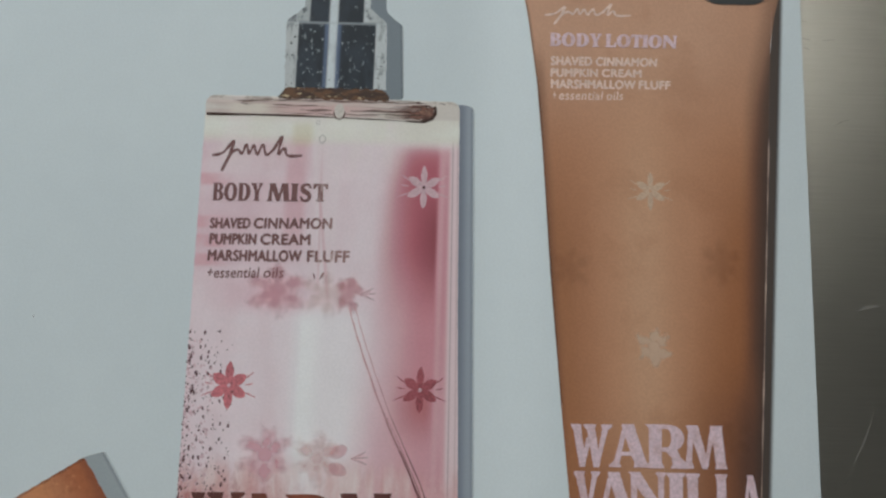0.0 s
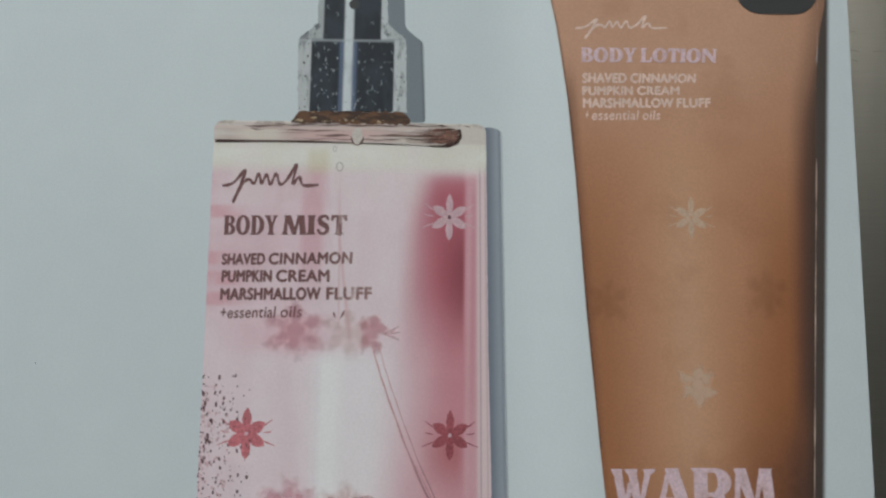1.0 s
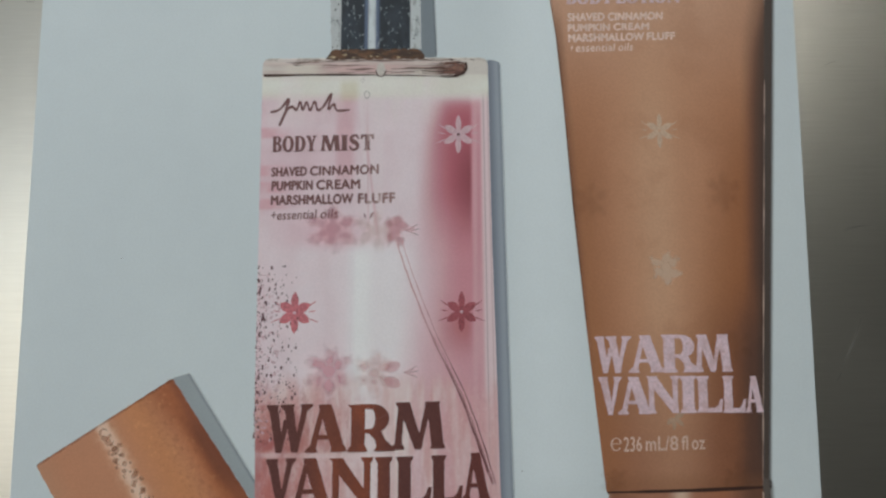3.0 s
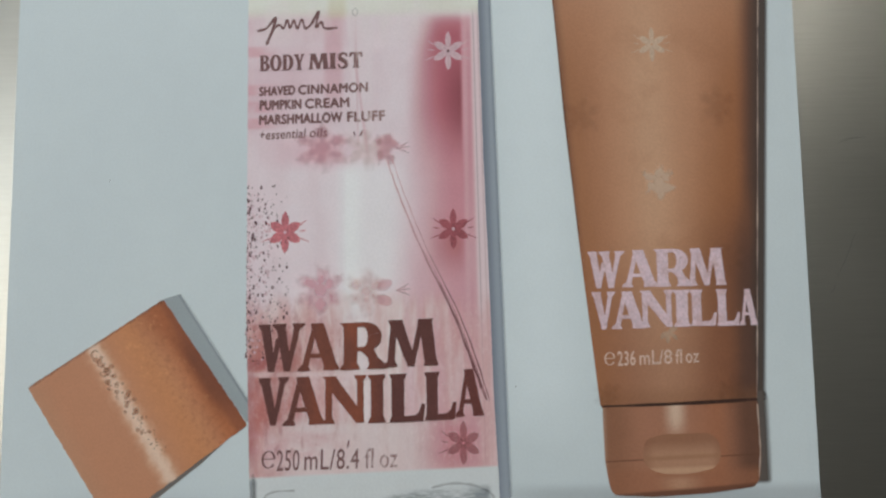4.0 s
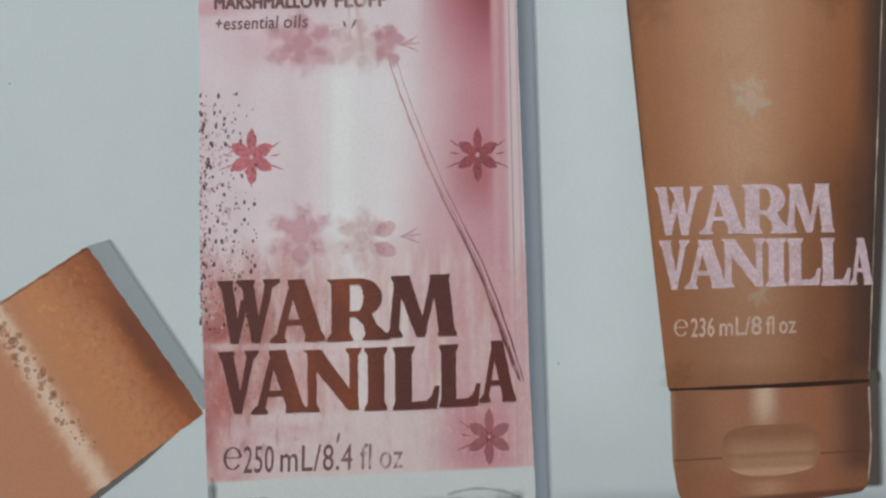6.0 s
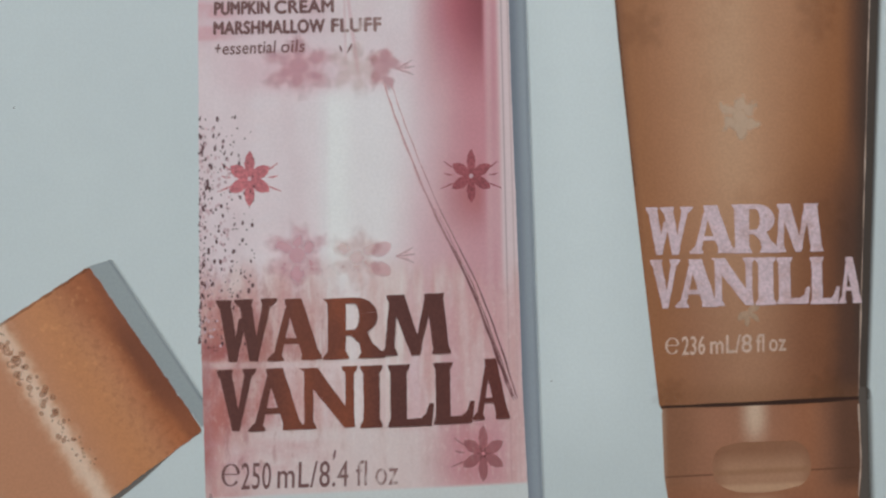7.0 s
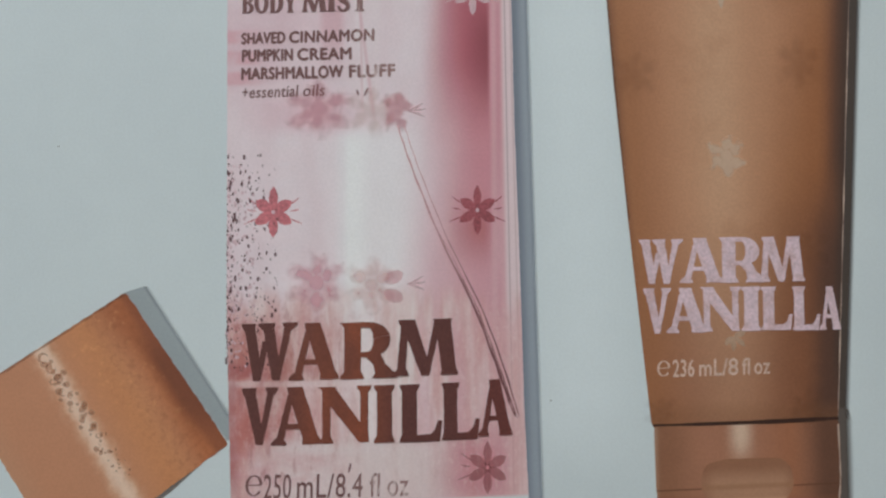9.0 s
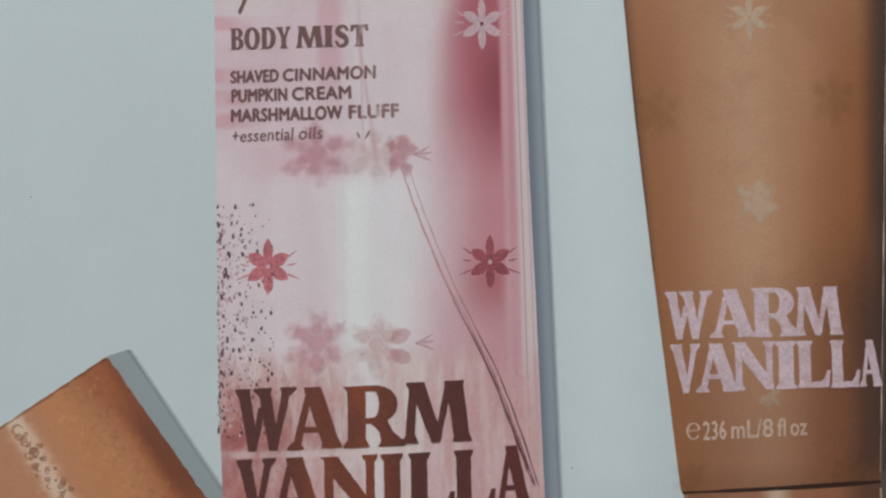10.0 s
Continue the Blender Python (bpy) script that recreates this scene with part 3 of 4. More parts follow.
def ribbon(bm, pts, widths, layer):
    """A stroke of varying width along a line."""
    vs = []
    for i, p in enumerate(pts):
        p = Vector(p)
        d = Vector(pts[min(i + 1, len(pts) - 1)]) - Vector(pts[max(i - 1, 0)])
        n = Vector((-d.y, d.x)).normalized() * widths[i] / 2
        vs.append([bm.verts.new((q.x, -(layer + 0.012 * i) * STEP, q.y)) for q in (p + n, p - n)])
    for (a, b), (c, d) in zip(vs, vs[1:]):
        f = bm.faces.new((a, b, d, c))
        f.normal_update()
        if f.normal.y > 0:
            f.normal_flip()


def curve(ctrl, n=8):
    """A smooth line through a few control points."""
    out = []
    for i in range(len(ctrl) - 1):
        p0, p1, p2, p3 = (Vector(ctrl[min(max(j, 0), len(ctrl) - 1)]) for j in (i - 1, i, i + 1, i + 2))
        for k in range(n):
            t = k / n
            out.append(tuple(0.5 * ((2 * p1) + (p2 - p0) * t + (2 * p0 - 5 * p1 + 4 * p2 - p3) * t * t + (3 * p1 - p0 - 3 * p2 + p3) * t ** 3)))
    out.append(tuple(ctrl[-1]))
    return out


def into_quad(u, v, tl, tr, bl, br):
    top, bot = Vector(tl).lerp(Vector(tr), u), Vector(bl).lerp(Vector(br), u)
    return bot.lerp(top, v)


def sans(name, text, quad, spans, layer, material, parent, weight=0.0, label="", shear=0.0, space=1.06):
    """A line of lettering in the built-in face, fitted between four corners (tl, tr, bl, br). spans: where each word begins and ends
    along the line; weight: thickening, in letter heights."""
    words = []
    for word in text.split():
        cu = bpy.data.curves.new(name, "FONT")
        cu.body, cu.resolution_u, cu.shear, cu.space_character = word, 4, shear, space
        tmp = new("letters", cu)
        me = bpy.data.meshes.new_from_object(tmp.evaluated_get(bpy.context.evaluated_depsgraph_get()))
        bpy.data.objects.remove(tmp)
        words.append((np.array([v.co[:2] for v in me.vertices]), [tuple(f.vertices) for f in me.polygons]))
        bpy.data.meshes.remove(me)
    low, high = min(c[:, 1].min() for c, _ in words), max(c[:, 1].max() for c, _ in words)
    bm = bmesh.new()
    slim = (Vector(quad[0]) - Vector(quad[2])).length / (Vector(quad[1]) - Vector(quad[0])).length
    shifts = [(0, 0)] if not weight else [(-weight, 0), (weight, 0), (0, weight), (0, -weight)]
    for (co, faces), (a, b) in zip(words, spans):
        left, right = co[:, 0].min(), co[:, 0].max()
        for k, (du, dv) in enumerate(shifts):
            vs = []
            for x, y in co:
                p = into_quad(a + (b - a) * (x - left) / (right - left) + du * slim, (y - low) / (high - low) + dv, *quad)
                vs.append(bm.verts.new((p.x, -(layer + 0.06 * k) * STEP, p.y)))
            for f in faces:
                bm.faces.new([vs[q] for q in f])
    return part(name, bm, material, parent, label)


# Bold display capitals with wedge serifs: each is a set of outlines in a box one unit high.
def serif(a, b, z, way, stem_a, stem_b):
    """A wedge serif from a to b at height z, narrowing on to its stem."""
    return [(a, z), (b, z), (b - 0.01, z + way * 0.045), (stem_b, z + way * 0.13), (stem_a, z + way * 0.13), (a + 0.01, z + way * 0.045)]


def bowl(cx, cz, rx, rz, ix, iz, a0, a1, n=16):
    """A curved stroke between an outer and an inner ellipse; quads."""
    out = []
    for i in range(n):
        g, h = (radians(a0 + (a1 - a0) * k / n) for k in (i, i + 1))
        out.append([(cx + rx * math.cos(g), cz + rz * math.sin(g)), (cx + rx * math.cos(h), cz + rz * math.sin(h)),
                    (cx + ix * math.cos(h), cz + iz * math.sin(h)), (cx + ix * math.cos(g), cz + iz * math.sin(g))])
    return out


def capital(ch):
    """Width over height, and the outlines in a box one unit wide and high."""
    if ch == "W":
        return 0.97, [[(0.04, 1), (0.21, 1), (0.345, 0.12), (0.315, 0), (0.215, 0)], [(0.25, 0), (0.315, 0), (0.47, 0.66), (0.385, 0.7)],
                      [(0.375, 1), (0.55, 1), (0.695, 0.12), (0.665, 0), (0.555, 0)], [(0.6, 0), (0.665, 0), (0.905, 1), (0.79, 1)],
                      serif(0, 0.235, 1, -1, 0.06, 0.21), serif(0.3, 0.59, 1, -1, 0.39, 0.555), serif(0.745, 1, 1, -1, 0.79, 0.88)]
    if ch == "A":
        return 0.81, [[(0.1, 0), (0.235, 0), (0.47, 0.86), (0.37, 0.86)], [(0.36, 1), (0.665, 1), (0.99, 0.16), (1.06, 0.07), (1.08, 0), (0.69, 0), (0.7, 0.1), (0.37, 0.92)],
                      [(0.24, 0.27), (0.79, 0.27), (0.74, 0.36), (0.27, 0.36)], serif(0, 0.31, 0, 1, 0.12, 0.22)]
    if ch == "R":
        return 0.98, [[(0.08, 0), (0.35, 0), (0.35, 1), (0.08, 1)], serif(0, 0.41, 0, 1, 0.08, 0.35), [(0, 1), (0.1, 1), (0.1, 0.88), (0.05, 0.95)],
                      *bowl(0.5, 0.69, 0.38, 0.31, 0.1, 0.215, -90, 90), [(0.3, 1), (0.5, 1), (0.5, 0.905), (0.3, 0.905)], [(0.3, 0.475), (0.5, 0.475), (0.5, 0.38), (0.3, 0.38)],
                      [(0.42, 0.44), (0.7, 0.44), (0.79, 0.25), (0.93, 0.12), (1.0, 0.1), (1.0, 0), (0.58, 0), (0.63, 0.1), (0.6, 0.25)]]
    if ch == "M":
        return 1.1, [[(0.02, 0), (0.14, 0), (0.195, 0.94), (0.1, 0.94)], [(0.08, 1), (0.3, 1), (0.555, 0.1), (0.52, 0), (0.42, 0)], [(0.45, 0), (0.52, 0), (0.73, 0.94), (0.63, 0.94)],
                     [(0.64, 1), (0.875, 1), (0.97, 0), (0.765, 0)], serif(-0.02, 0.2, 0, 1, 0.03, 0.15), serif(0.73, 1, 0, 1, 0.765, 0.96), serif(0.05, 0.3, 1, -1, 0.1, 0.28), serif(0.62, 0.9, 1, -1, 0.66, 0.87)]
    if ch == "V":
        return 0.62, [[(0.04, 1), (0.33, 1), (0.58, 0.14), (0.555, 0), (0.41, 0)], [(0.46, 0), (0.555, 0), (0.905, 1), (0.75, 1)], serif(0, 0.38, 1, -1, 0.06, 0.33), serif(0.67, 1, 1, -1, 0.75, 0.88)]
    if ch == "N":
        return 0.93, [[(0.08, 0), (0.21, 0), (0.21, 0.95), (0.08, 0.95)], [(0.0, 1), (0.3, 1), (0.38, 0.88), (0.84, 0.27), (0.925, 0.24), (0.95, 0), (0.79, 0), (0.18, 0.72), (0.08, 0.94)],
                      [(0.81, 0.1), (0.93, 0), (0.93, 0.95), (0.81, 0.95)], serif(0.03, 0.27, 0, 1, 0.09, 0.21), serif(0.74, 1, 1, -1, 0.82, 0.93)]
    if ch == "I":
        return 0.34, [[(0.16, 0), (0.85, 0), (0.85, 1), (0.16, 1)], serif(0, 1, 0, 1, 0.16, 0.85), serif(0, 1, 1, -1, 0.16, 0.85)]
    if ch == "L":
        return 0.7, [[(0.08, 0), (0.4, 0), (0.4, 1), (0.08, 1)], serif(0.02, 0.47, 1, -1, 0.09, 0.39), serif(0.02, 0.5, 0, 1, 0.08, 0.4),
                     [(0.3, 0), (0.94, 0), (1.0, 0.36), (0.93, 0.36), (0.86, 0.2), (0.74, 0.13), (0.3, 0.12)]]
    if ch == "T":
        return 0.72, [[(0.36, 0), (0.66, 0), (0.66, 1), (0.36, 1)], serif(0.26, 0.76, 0, 1, 0.36, 0.66),
                      [(0.03, 1), (0.97, 1), (1, 0.7), (0.94, 0.7), (0.82, 0.86), (0.66, 0.89), (0.36, 0.89), (0.18, 0.86), (0.06, 0.7), (0, 0.7)]]
    if ch == "Y":
        return 0.8, [[(0.37, 0), (0.65, 0), (0.65, 0.46), (0.37, 0.46)], [(0.37, 0.46), (0.64, 0.4), (0.36, 1), (0.08, 1)], [(0.54, 0.4), (0.65, 0.46), (0.92, 1), (0.78, 1)],
                     serif(0.27, 0.75, 0, 1, 0.37, 0.65), serif(0, 0.44, 1, -1, 0.08, 0.36), serif(0.68, 1, 1, -1, 0.78, 0.9)]
    if ch == "B":
        return 0.76, [[(0.1, 0), (0.4, 0), (0.4, 1), (0.1, 1)], [(0, 0), (0.2, 0), (0.2, 0.1)], [(0, 1), (0.2, 1), (0.2, 0.9)],
                      *bowl(0.5, 0.76, 0.42, 0.24, 0.14, 0.16, -90, 90), *bowl(0.5, 0.28, 0.49, 0.28, 0.18, 0.19, -90, 90),
                      [(0.3, 1), (0.51, 1), (0.51, 0.92), (0.3, 0.92)], [(0.3, 0), (0.51, 0), (0.51, 0.09), (0.3, 0.09)], [(0.3, 0.47), (0.51, 0.47), (0.51, 0.6), (0.3, 0.6)]]
    if ch == "D":
        return 0.86, [[(0.1, 0), (0.38, 0), (0.38, 1), (0.1, 1)], [(0, 0), (0.2, 0), (0.2, 0.1)], [(0, 1), (0.2, 1), (0.2, 0.9)],
                      *bowl(0.46, 0.5, 0.54, 0.5, 0.24, 0.41, -90, 90), [(0.3, 1), (0.47, 1), (0.47, 0.91), (0.3, 0.91)], [(0.3, 0), (0.47, 0), (0.47, 0.09), (0.3, 0.09)]]
    if ch == "O":
        return 0.88, bowl(0.5, 0.5, 0.5, 0.52, 0.22, 0.41, 0, 360, 28)
    line = curve([(0.86, 0.74), (0.76, 0.91), (0.5, 0.95), (0.22, 0.8), (0.3, 0.62), (0.66, 0.46), (0.84, 0.26), (0.62, 0.06), (0.32, 0.06), (0.13, 0.27)], 4)
    out = []
    for i in range(len(line) - 1):
        w = [0.11 + 0.17 * math.exp(-((k / (len(line) - 1) - 0.5) / 0.22) ** 2) for k in (i, i + 1)]
        d = (Vector(line[i + 1]) - Vector(line[i])).normalized()
        n = Vector((-d.y, d.x))
        p, q = Vector(line[i]), Vector(line[i + 1])
        out.append([tuple(p + n * w[0] / 2), tuple(q + n * w[1] / 2), tuple(q - n * w[1] / 2), tuple(p - n * w[0] / 2)])
    return 0.66, out  # S


def big_letters(text, boxes, slope, layer, material, parent, label):
    """A word of large display capitals. boxes: left, right, foot and head of each letter, in millimetres; slope: the rise of the line."""
    bm = bmesh.new()
    k = 0
    for ch, (x0, x1, z0, z1) in zip(text, boxes):
        for o in capital(ch)[1]:
            pts = [((x0 + (x1 - x0) * u) / 1000, (z0 + (z1 - z0) * v + slope * (x1 - x0) * (u - 0.5)) / 1000) for u, v in o]
            for bleed in (-0.014, 0.014):  # the ink has run a little wider than the drawn letter
                face(bm, rough([(x + bleed * (z1 - z0) / 1000, z) for x, z in pts], 0.00011, 0.0009, k), layer + 0.03 * k)
                k += 1
    return part("lettering", bm, material, parent, label)


def display(text, quad, spans, layer, material, parent, label, gap=0.06):
    """Small display capitals between four corners (tl, tr, bl, br). spans: where each word begins and ends along the line."""
    bm = bmesh.new()
    n = 0
    for word, (a, b) in zip(text.split(), spans):
        wide = [capital(ch)[0] for ch in word]
        total = sum(wide) + gap * (len(word) - 1)
        x = 0.0
        for ch, w in zip(word, wide):
            for o in capital(ch)[1]:
                for bleed in (-0.025, 0.025):
                    face(bm, [tuple(into_quad(a + (b - a) * (x + u * w + bleed) / total, v, *quad)) for u, v in o], layer + 0.01 * n)
                    n += 1
            x += w + gap
    return part("lettering", bm, material, parent, label)


def flower(name, cx, cz, r, layer, material, parent, plump=0.24, sides=(1, 1), label="", turn=0.0, petals=(90, 270, 32, 146, 213, 327)):
    """A printed blossom: pointed petals round an open heart, with little sprigs at its sides."""
    bm = bmesh.new()
    for k, g in enumerate(petals):
        g = radians(g + turn)
        c, s = math.cos(g), math.sin(g)
        long = r * (1.0 if k < 2 else 0.84)
        wide = plump * (0.76 if k < 2 else 1.12)
        outline = [(0.06, 0.08), (0.34, wide * 0.82), (0.56, wide), (0.78, wide * 0.72), (0.92, wide * 0.34), (1.0, 0.0), (0.92, -wide * 0.34), (0.78, -wide * 0.72), (0.56, -wide), (0.34, -wide * 0.82), (0.06, -0.08)]
        face(bm, rough([(cx + long * (u * c - v * s), cz + long * (u * s + v * c)) for u, v in outline], 0.00016, 0.0006, k), layer + 0.02 * k)
    for way, on in zip((1, -1), sides):
        for g, far in ((-22, 1.30), (4, 1.08), (26, 1.2)) if on else ():
            c, s = way * math.cos(radians(g)), math.sin(radians(g))
            ribbon(bm, [(cx + r * 0.66 * c, cz + r * 0.66 * s), (cx + r * 0.85 * c, cz + r * 0.85 * s), (cx + r * (far - 0.08) * c, cz + r * (far * s + 0.03))],
                   [r * 0.02, r * 0.06, r * 0.025], layer + 0.17)
    return part(name, bm, material, parent, label)


def blurred_flower(cx, cz, r, rgb, strength, parent, layer=3, label="pink blossom out of focus", petals=(90, 270, 32, 146, 213, 327), stretch=1.0, soft=1.0):
    """A blossom out of focus: soft petals run together. r in millimetres; stretch: how far it is drawn out sideways."""
    t = Art("blurred_flower_ink", ink(*rgb), grain=0.04)
    dx = t.op("MULTIPLY", t.op("SUBTRACT", t.x, cx * 1000), 1 / stretch)
    dz = t.op("SUBTRACT", t.z, cz * 1000)
    wobble = t.op("MULTIPLY_ADD", t.noise(330.0, 4), 0.8, -0.4)
    mask = t.step(t.op("SQRT", t.op("ADD", t.op("MULTIPLY", dx, dx), t.op("MULTIPLY", dz, dz))), 0.5 * r, 0.2 * r)
    for k, g in enumerate(petals):
        c, s = math.cos(radians(g)), math.sin(radians(g))
        along = t.op("ADD", t.op("MULTIPLY", dx, c / (0.46 * r)), t.op("MULTIPLY_ADD", dz, s / (0.46 * r), -1.15))
        across = t.op("ADD", t.op("MULTIPLY", dx, -s / (0.28 * r)), t.op("MULTIPLY", dz, c / (0.28 * r)))
        far = t.op("ADD", t.op("SQRT", t.op("ADD", t.op("MULTIPLY", along, along), t.op("MULTIPLY", across, across))), wobble)
        mask = t.op("MAXIMUM", mask, t.step(far, 1.0 + 0.62 * soft, 1.0 - 0.9 * soft))
    m = t.done(t.op("MULTIPLY", mask, strength))
    return patch("blurred_flower", ellipse(cx, cz, 0.00125 * r * stretch, 0.00125 * r, 28), layer, m, parent, label)


def estimated_sign(quad, layer, material, parent, label):
    """The round e mark of filled volumes: an open ring with a bar."""
    bm = bmesh.new()
    ring = [(0.5 + 0.46 * math.cos(radians(g)), 0.5 + 0.46 * math.sin(radians(g))) for g in range(5, 326, 16)]
    height = (Vector(quad[0]) - Vector(quad[2])).length
    pts = [tuple(into_quad(u, v, *quad)) for u, v in ring]
    n = len(pts)
    ribbon(bm, pts, [height * (0.05 + 0.085 * abs(math.cos(radians(5 + 16 * i)))) for i in range(n)], layer)
    ribbon(bm, [tuple(into_quad(u, 0.53, *quad)) for u in (0.06, 0.5, 0.95)], [height * 0.055] * 3, layer + 0.1)
    return part("estimated_sign", bm, material, parent, label)


def flourish(name, quad, layer, material, parent, weight, label):
    """The maker's mark, reduced to a plain looping stroke."""
    bm = bmesh.new()
    wave = curve([(0.0, 0.44), (0.12, 0.52), (0.24, 0.84), (0.19, 0.46), (0.11, 0.02), (0.2, 0.46), (0.28, 0.6), (0.33, 0.5), (0.38, 0.74), (0.41, 0.5), (0.46, 0.72), (0.5, 0.48), (0.56, 0.74),
                  (0.6, 0.48), (0.68, 0.62), (0.77, 0.98), (0.73, 0.5), (0.8, 0.66), (0.84, 0.46), (1.0, 0.47)], 6)
    pts = [tuple(into_quad(u, v, *quad)) for u, v in wave]
    ribbon(bm, pts, [weight * (0.75 + 0.4 * math.sin(i * 0.5) ** 2) for i in range(len(pts))], layer)
    return part(name, bm, material, parent, label)


# ---- the setting: an unseen room added around the door ----
def structure(name, bm, material, label, category):
    return tagged(obj(name, bm, material), label, category, kind="structure")


structure("floor", block(-2.2, 2.2, -3.2, 0.3, -0.1, 0.0), M_FLOOR, "dark wooden floor", "floor")
structure("ceiling", block(-2.2, 2.2, -3.2, 0.3, 2.5, 2.6), M_CEILING, "unseen pale warm ceiling", "ceiling")
structure("wall_north", block(-2.0, 2.0, 0.07, 0.25, 0.0, 2.5), M_WALL, "unseen plain dark wall behind the refrigerator", "wall")
structure("wall_east", block(2.0, 2.15, -3.0, 0.07, 0.0, 2.5), M_WALL, "unseen plain dark wall", "wall")
structure("wall_west", block(-2.15, -2.0, -3.0, 0.07, 0.0, 2.5), M_WALL, "unseen plain dark wall", "wall")
south = bmesh.new()
for box in ((-2.15, -1.92, -3.15, -3.0, 0.0, 2.5), (-0.18, 2.15, -3.15, -3.0, 0.0, 2.5), (-1.92, -0.18, -3.15, -3.0, 0.0, 0.9), (-1.92, -0.18, -3.15, -3.0, 2.3, 2.5)):
    piece = block(*box)
    tmp = bpy.data.meshes.new("tmp")
    piece.to_mesh(tmp)
    piece.free()
    south.from_mesh(tmp)
    bpy.data.meshes.remove(tmp)
structure("wall_south", south, M_WALL, "unseen dark wall with an added window opening", "wall")

# ---- the steel door ----
door = tagged(obj("refrigerator_door", block(-0.46, 0.46, 0.0004, 0.068, 0.0, 1.8, 0.006), M_STEEL),
              "brushed stainless steel refrigerator door with fine scratches", "refrigerator door")


def scratch(p, q, bend, width):
    bm = bmesh.new()
    mid = ((p[0] + q[0]) / 2, (p[1] + q[1]) / 2 + bend)
    pts = curve([p, mid, q], 8)
    n = len(pts)
    ribbon(bm, pts, [0.55 * width * (0.2 + math.sin(math.pi * i / (n - 1))) for i in range(n)], 0)
    for v in bm.verts:
        v.co.y, v.co.z = 0.00036, v.co.z + H
    part("scratch", bm, M_SCRATCH, door, "bright hairline scratch")


scratch((0.11605, 0.06960), (0.12005, 0.07155), 0.0004, 0.00022)
scratch((0.11942, 0.02330), (0.12491, 0.02440), 0.0003, 0.00022)
scratch((0.10850, 0.09314), (0.11115, 0.09266), 0.0001, 0.0003)
scratch((0.10915, 0.09067), (0.11085, 0.09002), 0.0001, 0.0003)
scratch((0.10718, 0.09794), (0.11080, 0.09763), 0.0001, 0.0002)
scratch((0.11399, 0.09268), (0.11746, 0.09287), 0.0001, 0.0002)
scratch((-0.11345, 0.09316), (-0.11047, 0.09169), 0.0006, 0.0005)
scratch((-0.11334, 0.09183), (-0.11062, 0.09152), -0.0002, 0.0004)
scratch((-0.11057, 0.10994), (-0.10790, 0.11046), 0.0003, 0.0003)
scratch((0.11886, 0.02271), (0.12692, 0.02442), 0.0004, 0.0002)
scratch((0.11453, -0.01816), (0.11615, -0.01564), -0.0004, 0.0002)
scratch((0.11635, -0.01400), (0.12246, -0.00110), -0.0010, 0.0002)

# ---- the printed sheet ----
sheet_bm = block(-0.108, 0.1087, 0.0, 0.00012, -0.155, 0.1245)
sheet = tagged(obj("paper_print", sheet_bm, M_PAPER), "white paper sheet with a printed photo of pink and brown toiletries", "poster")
sheet.location = (0, 0, H)

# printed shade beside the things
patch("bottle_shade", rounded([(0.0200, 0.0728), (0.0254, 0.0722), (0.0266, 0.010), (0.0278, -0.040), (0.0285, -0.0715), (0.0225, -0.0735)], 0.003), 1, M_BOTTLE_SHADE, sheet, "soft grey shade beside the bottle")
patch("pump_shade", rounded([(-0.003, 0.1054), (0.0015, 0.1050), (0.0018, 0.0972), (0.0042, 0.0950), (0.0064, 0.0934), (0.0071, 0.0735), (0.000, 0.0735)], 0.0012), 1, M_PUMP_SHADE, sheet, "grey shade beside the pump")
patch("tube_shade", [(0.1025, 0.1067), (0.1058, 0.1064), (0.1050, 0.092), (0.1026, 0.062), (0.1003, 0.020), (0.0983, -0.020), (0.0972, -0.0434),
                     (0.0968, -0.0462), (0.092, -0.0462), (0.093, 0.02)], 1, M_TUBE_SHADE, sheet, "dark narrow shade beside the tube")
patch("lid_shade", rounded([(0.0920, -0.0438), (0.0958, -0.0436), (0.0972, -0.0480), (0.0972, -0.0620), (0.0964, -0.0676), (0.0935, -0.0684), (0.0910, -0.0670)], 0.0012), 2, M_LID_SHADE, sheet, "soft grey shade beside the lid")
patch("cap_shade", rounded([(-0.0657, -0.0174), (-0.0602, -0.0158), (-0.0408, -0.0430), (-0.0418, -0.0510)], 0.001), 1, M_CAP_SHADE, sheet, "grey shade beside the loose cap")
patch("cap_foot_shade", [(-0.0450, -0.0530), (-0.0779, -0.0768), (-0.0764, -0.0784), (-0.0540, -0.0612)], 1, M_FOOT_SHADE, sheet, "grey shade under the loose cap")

for x, z in ((-0.0809, 0.0157), (0.0299, -0.0419)):
    patch("speck", ellipse(x, z, 0.00014, 0.00016, 8), 1, M_BADGE, sheet, "tiny dark speck on the white")

# bottle
bottle = patch("bottle_picture", rough(rounded([(-0.0430, 0.0735), (0.0214, 0.0733), (0.0223, 0.020), (0.0232, -0.010), (0.0240, -0.0447), (0.0252, -0.0728), (0.0150, -0.0765), (-0.0100, -0.0785),
                                          (-0.0385, -0.0785), (-0.0405, -0.0765), (-0.0412, -0.0650), (-0.0425, -0.022)], 0.0025), 0.0001, 0.0007, 3), 2, M_BOTTLE, sheet,
               "printed pink glass mist bottle with brown lettering")
pump = patch("pump_picture", rough([(-0.0194, 0.1058), (-0.0110, 0.1063), (-0.0026, 0.1057), (-0.0023, 0.0980), (-0.0004, 0.0962), (0.0021, 0.0942), (0.0026, 0.0760), (-0.0234, 0.0760),
                              (-0.0239, 0.0940), (-0.0212, 0.0962), (-0.0193, 0.0982)], 0.0003, 0.0008, 4), 3, M_PUMP, sheet, "printed black spray pump with silver edges and droplets")
rng = random.Random(11)
bm = bmesh.new()
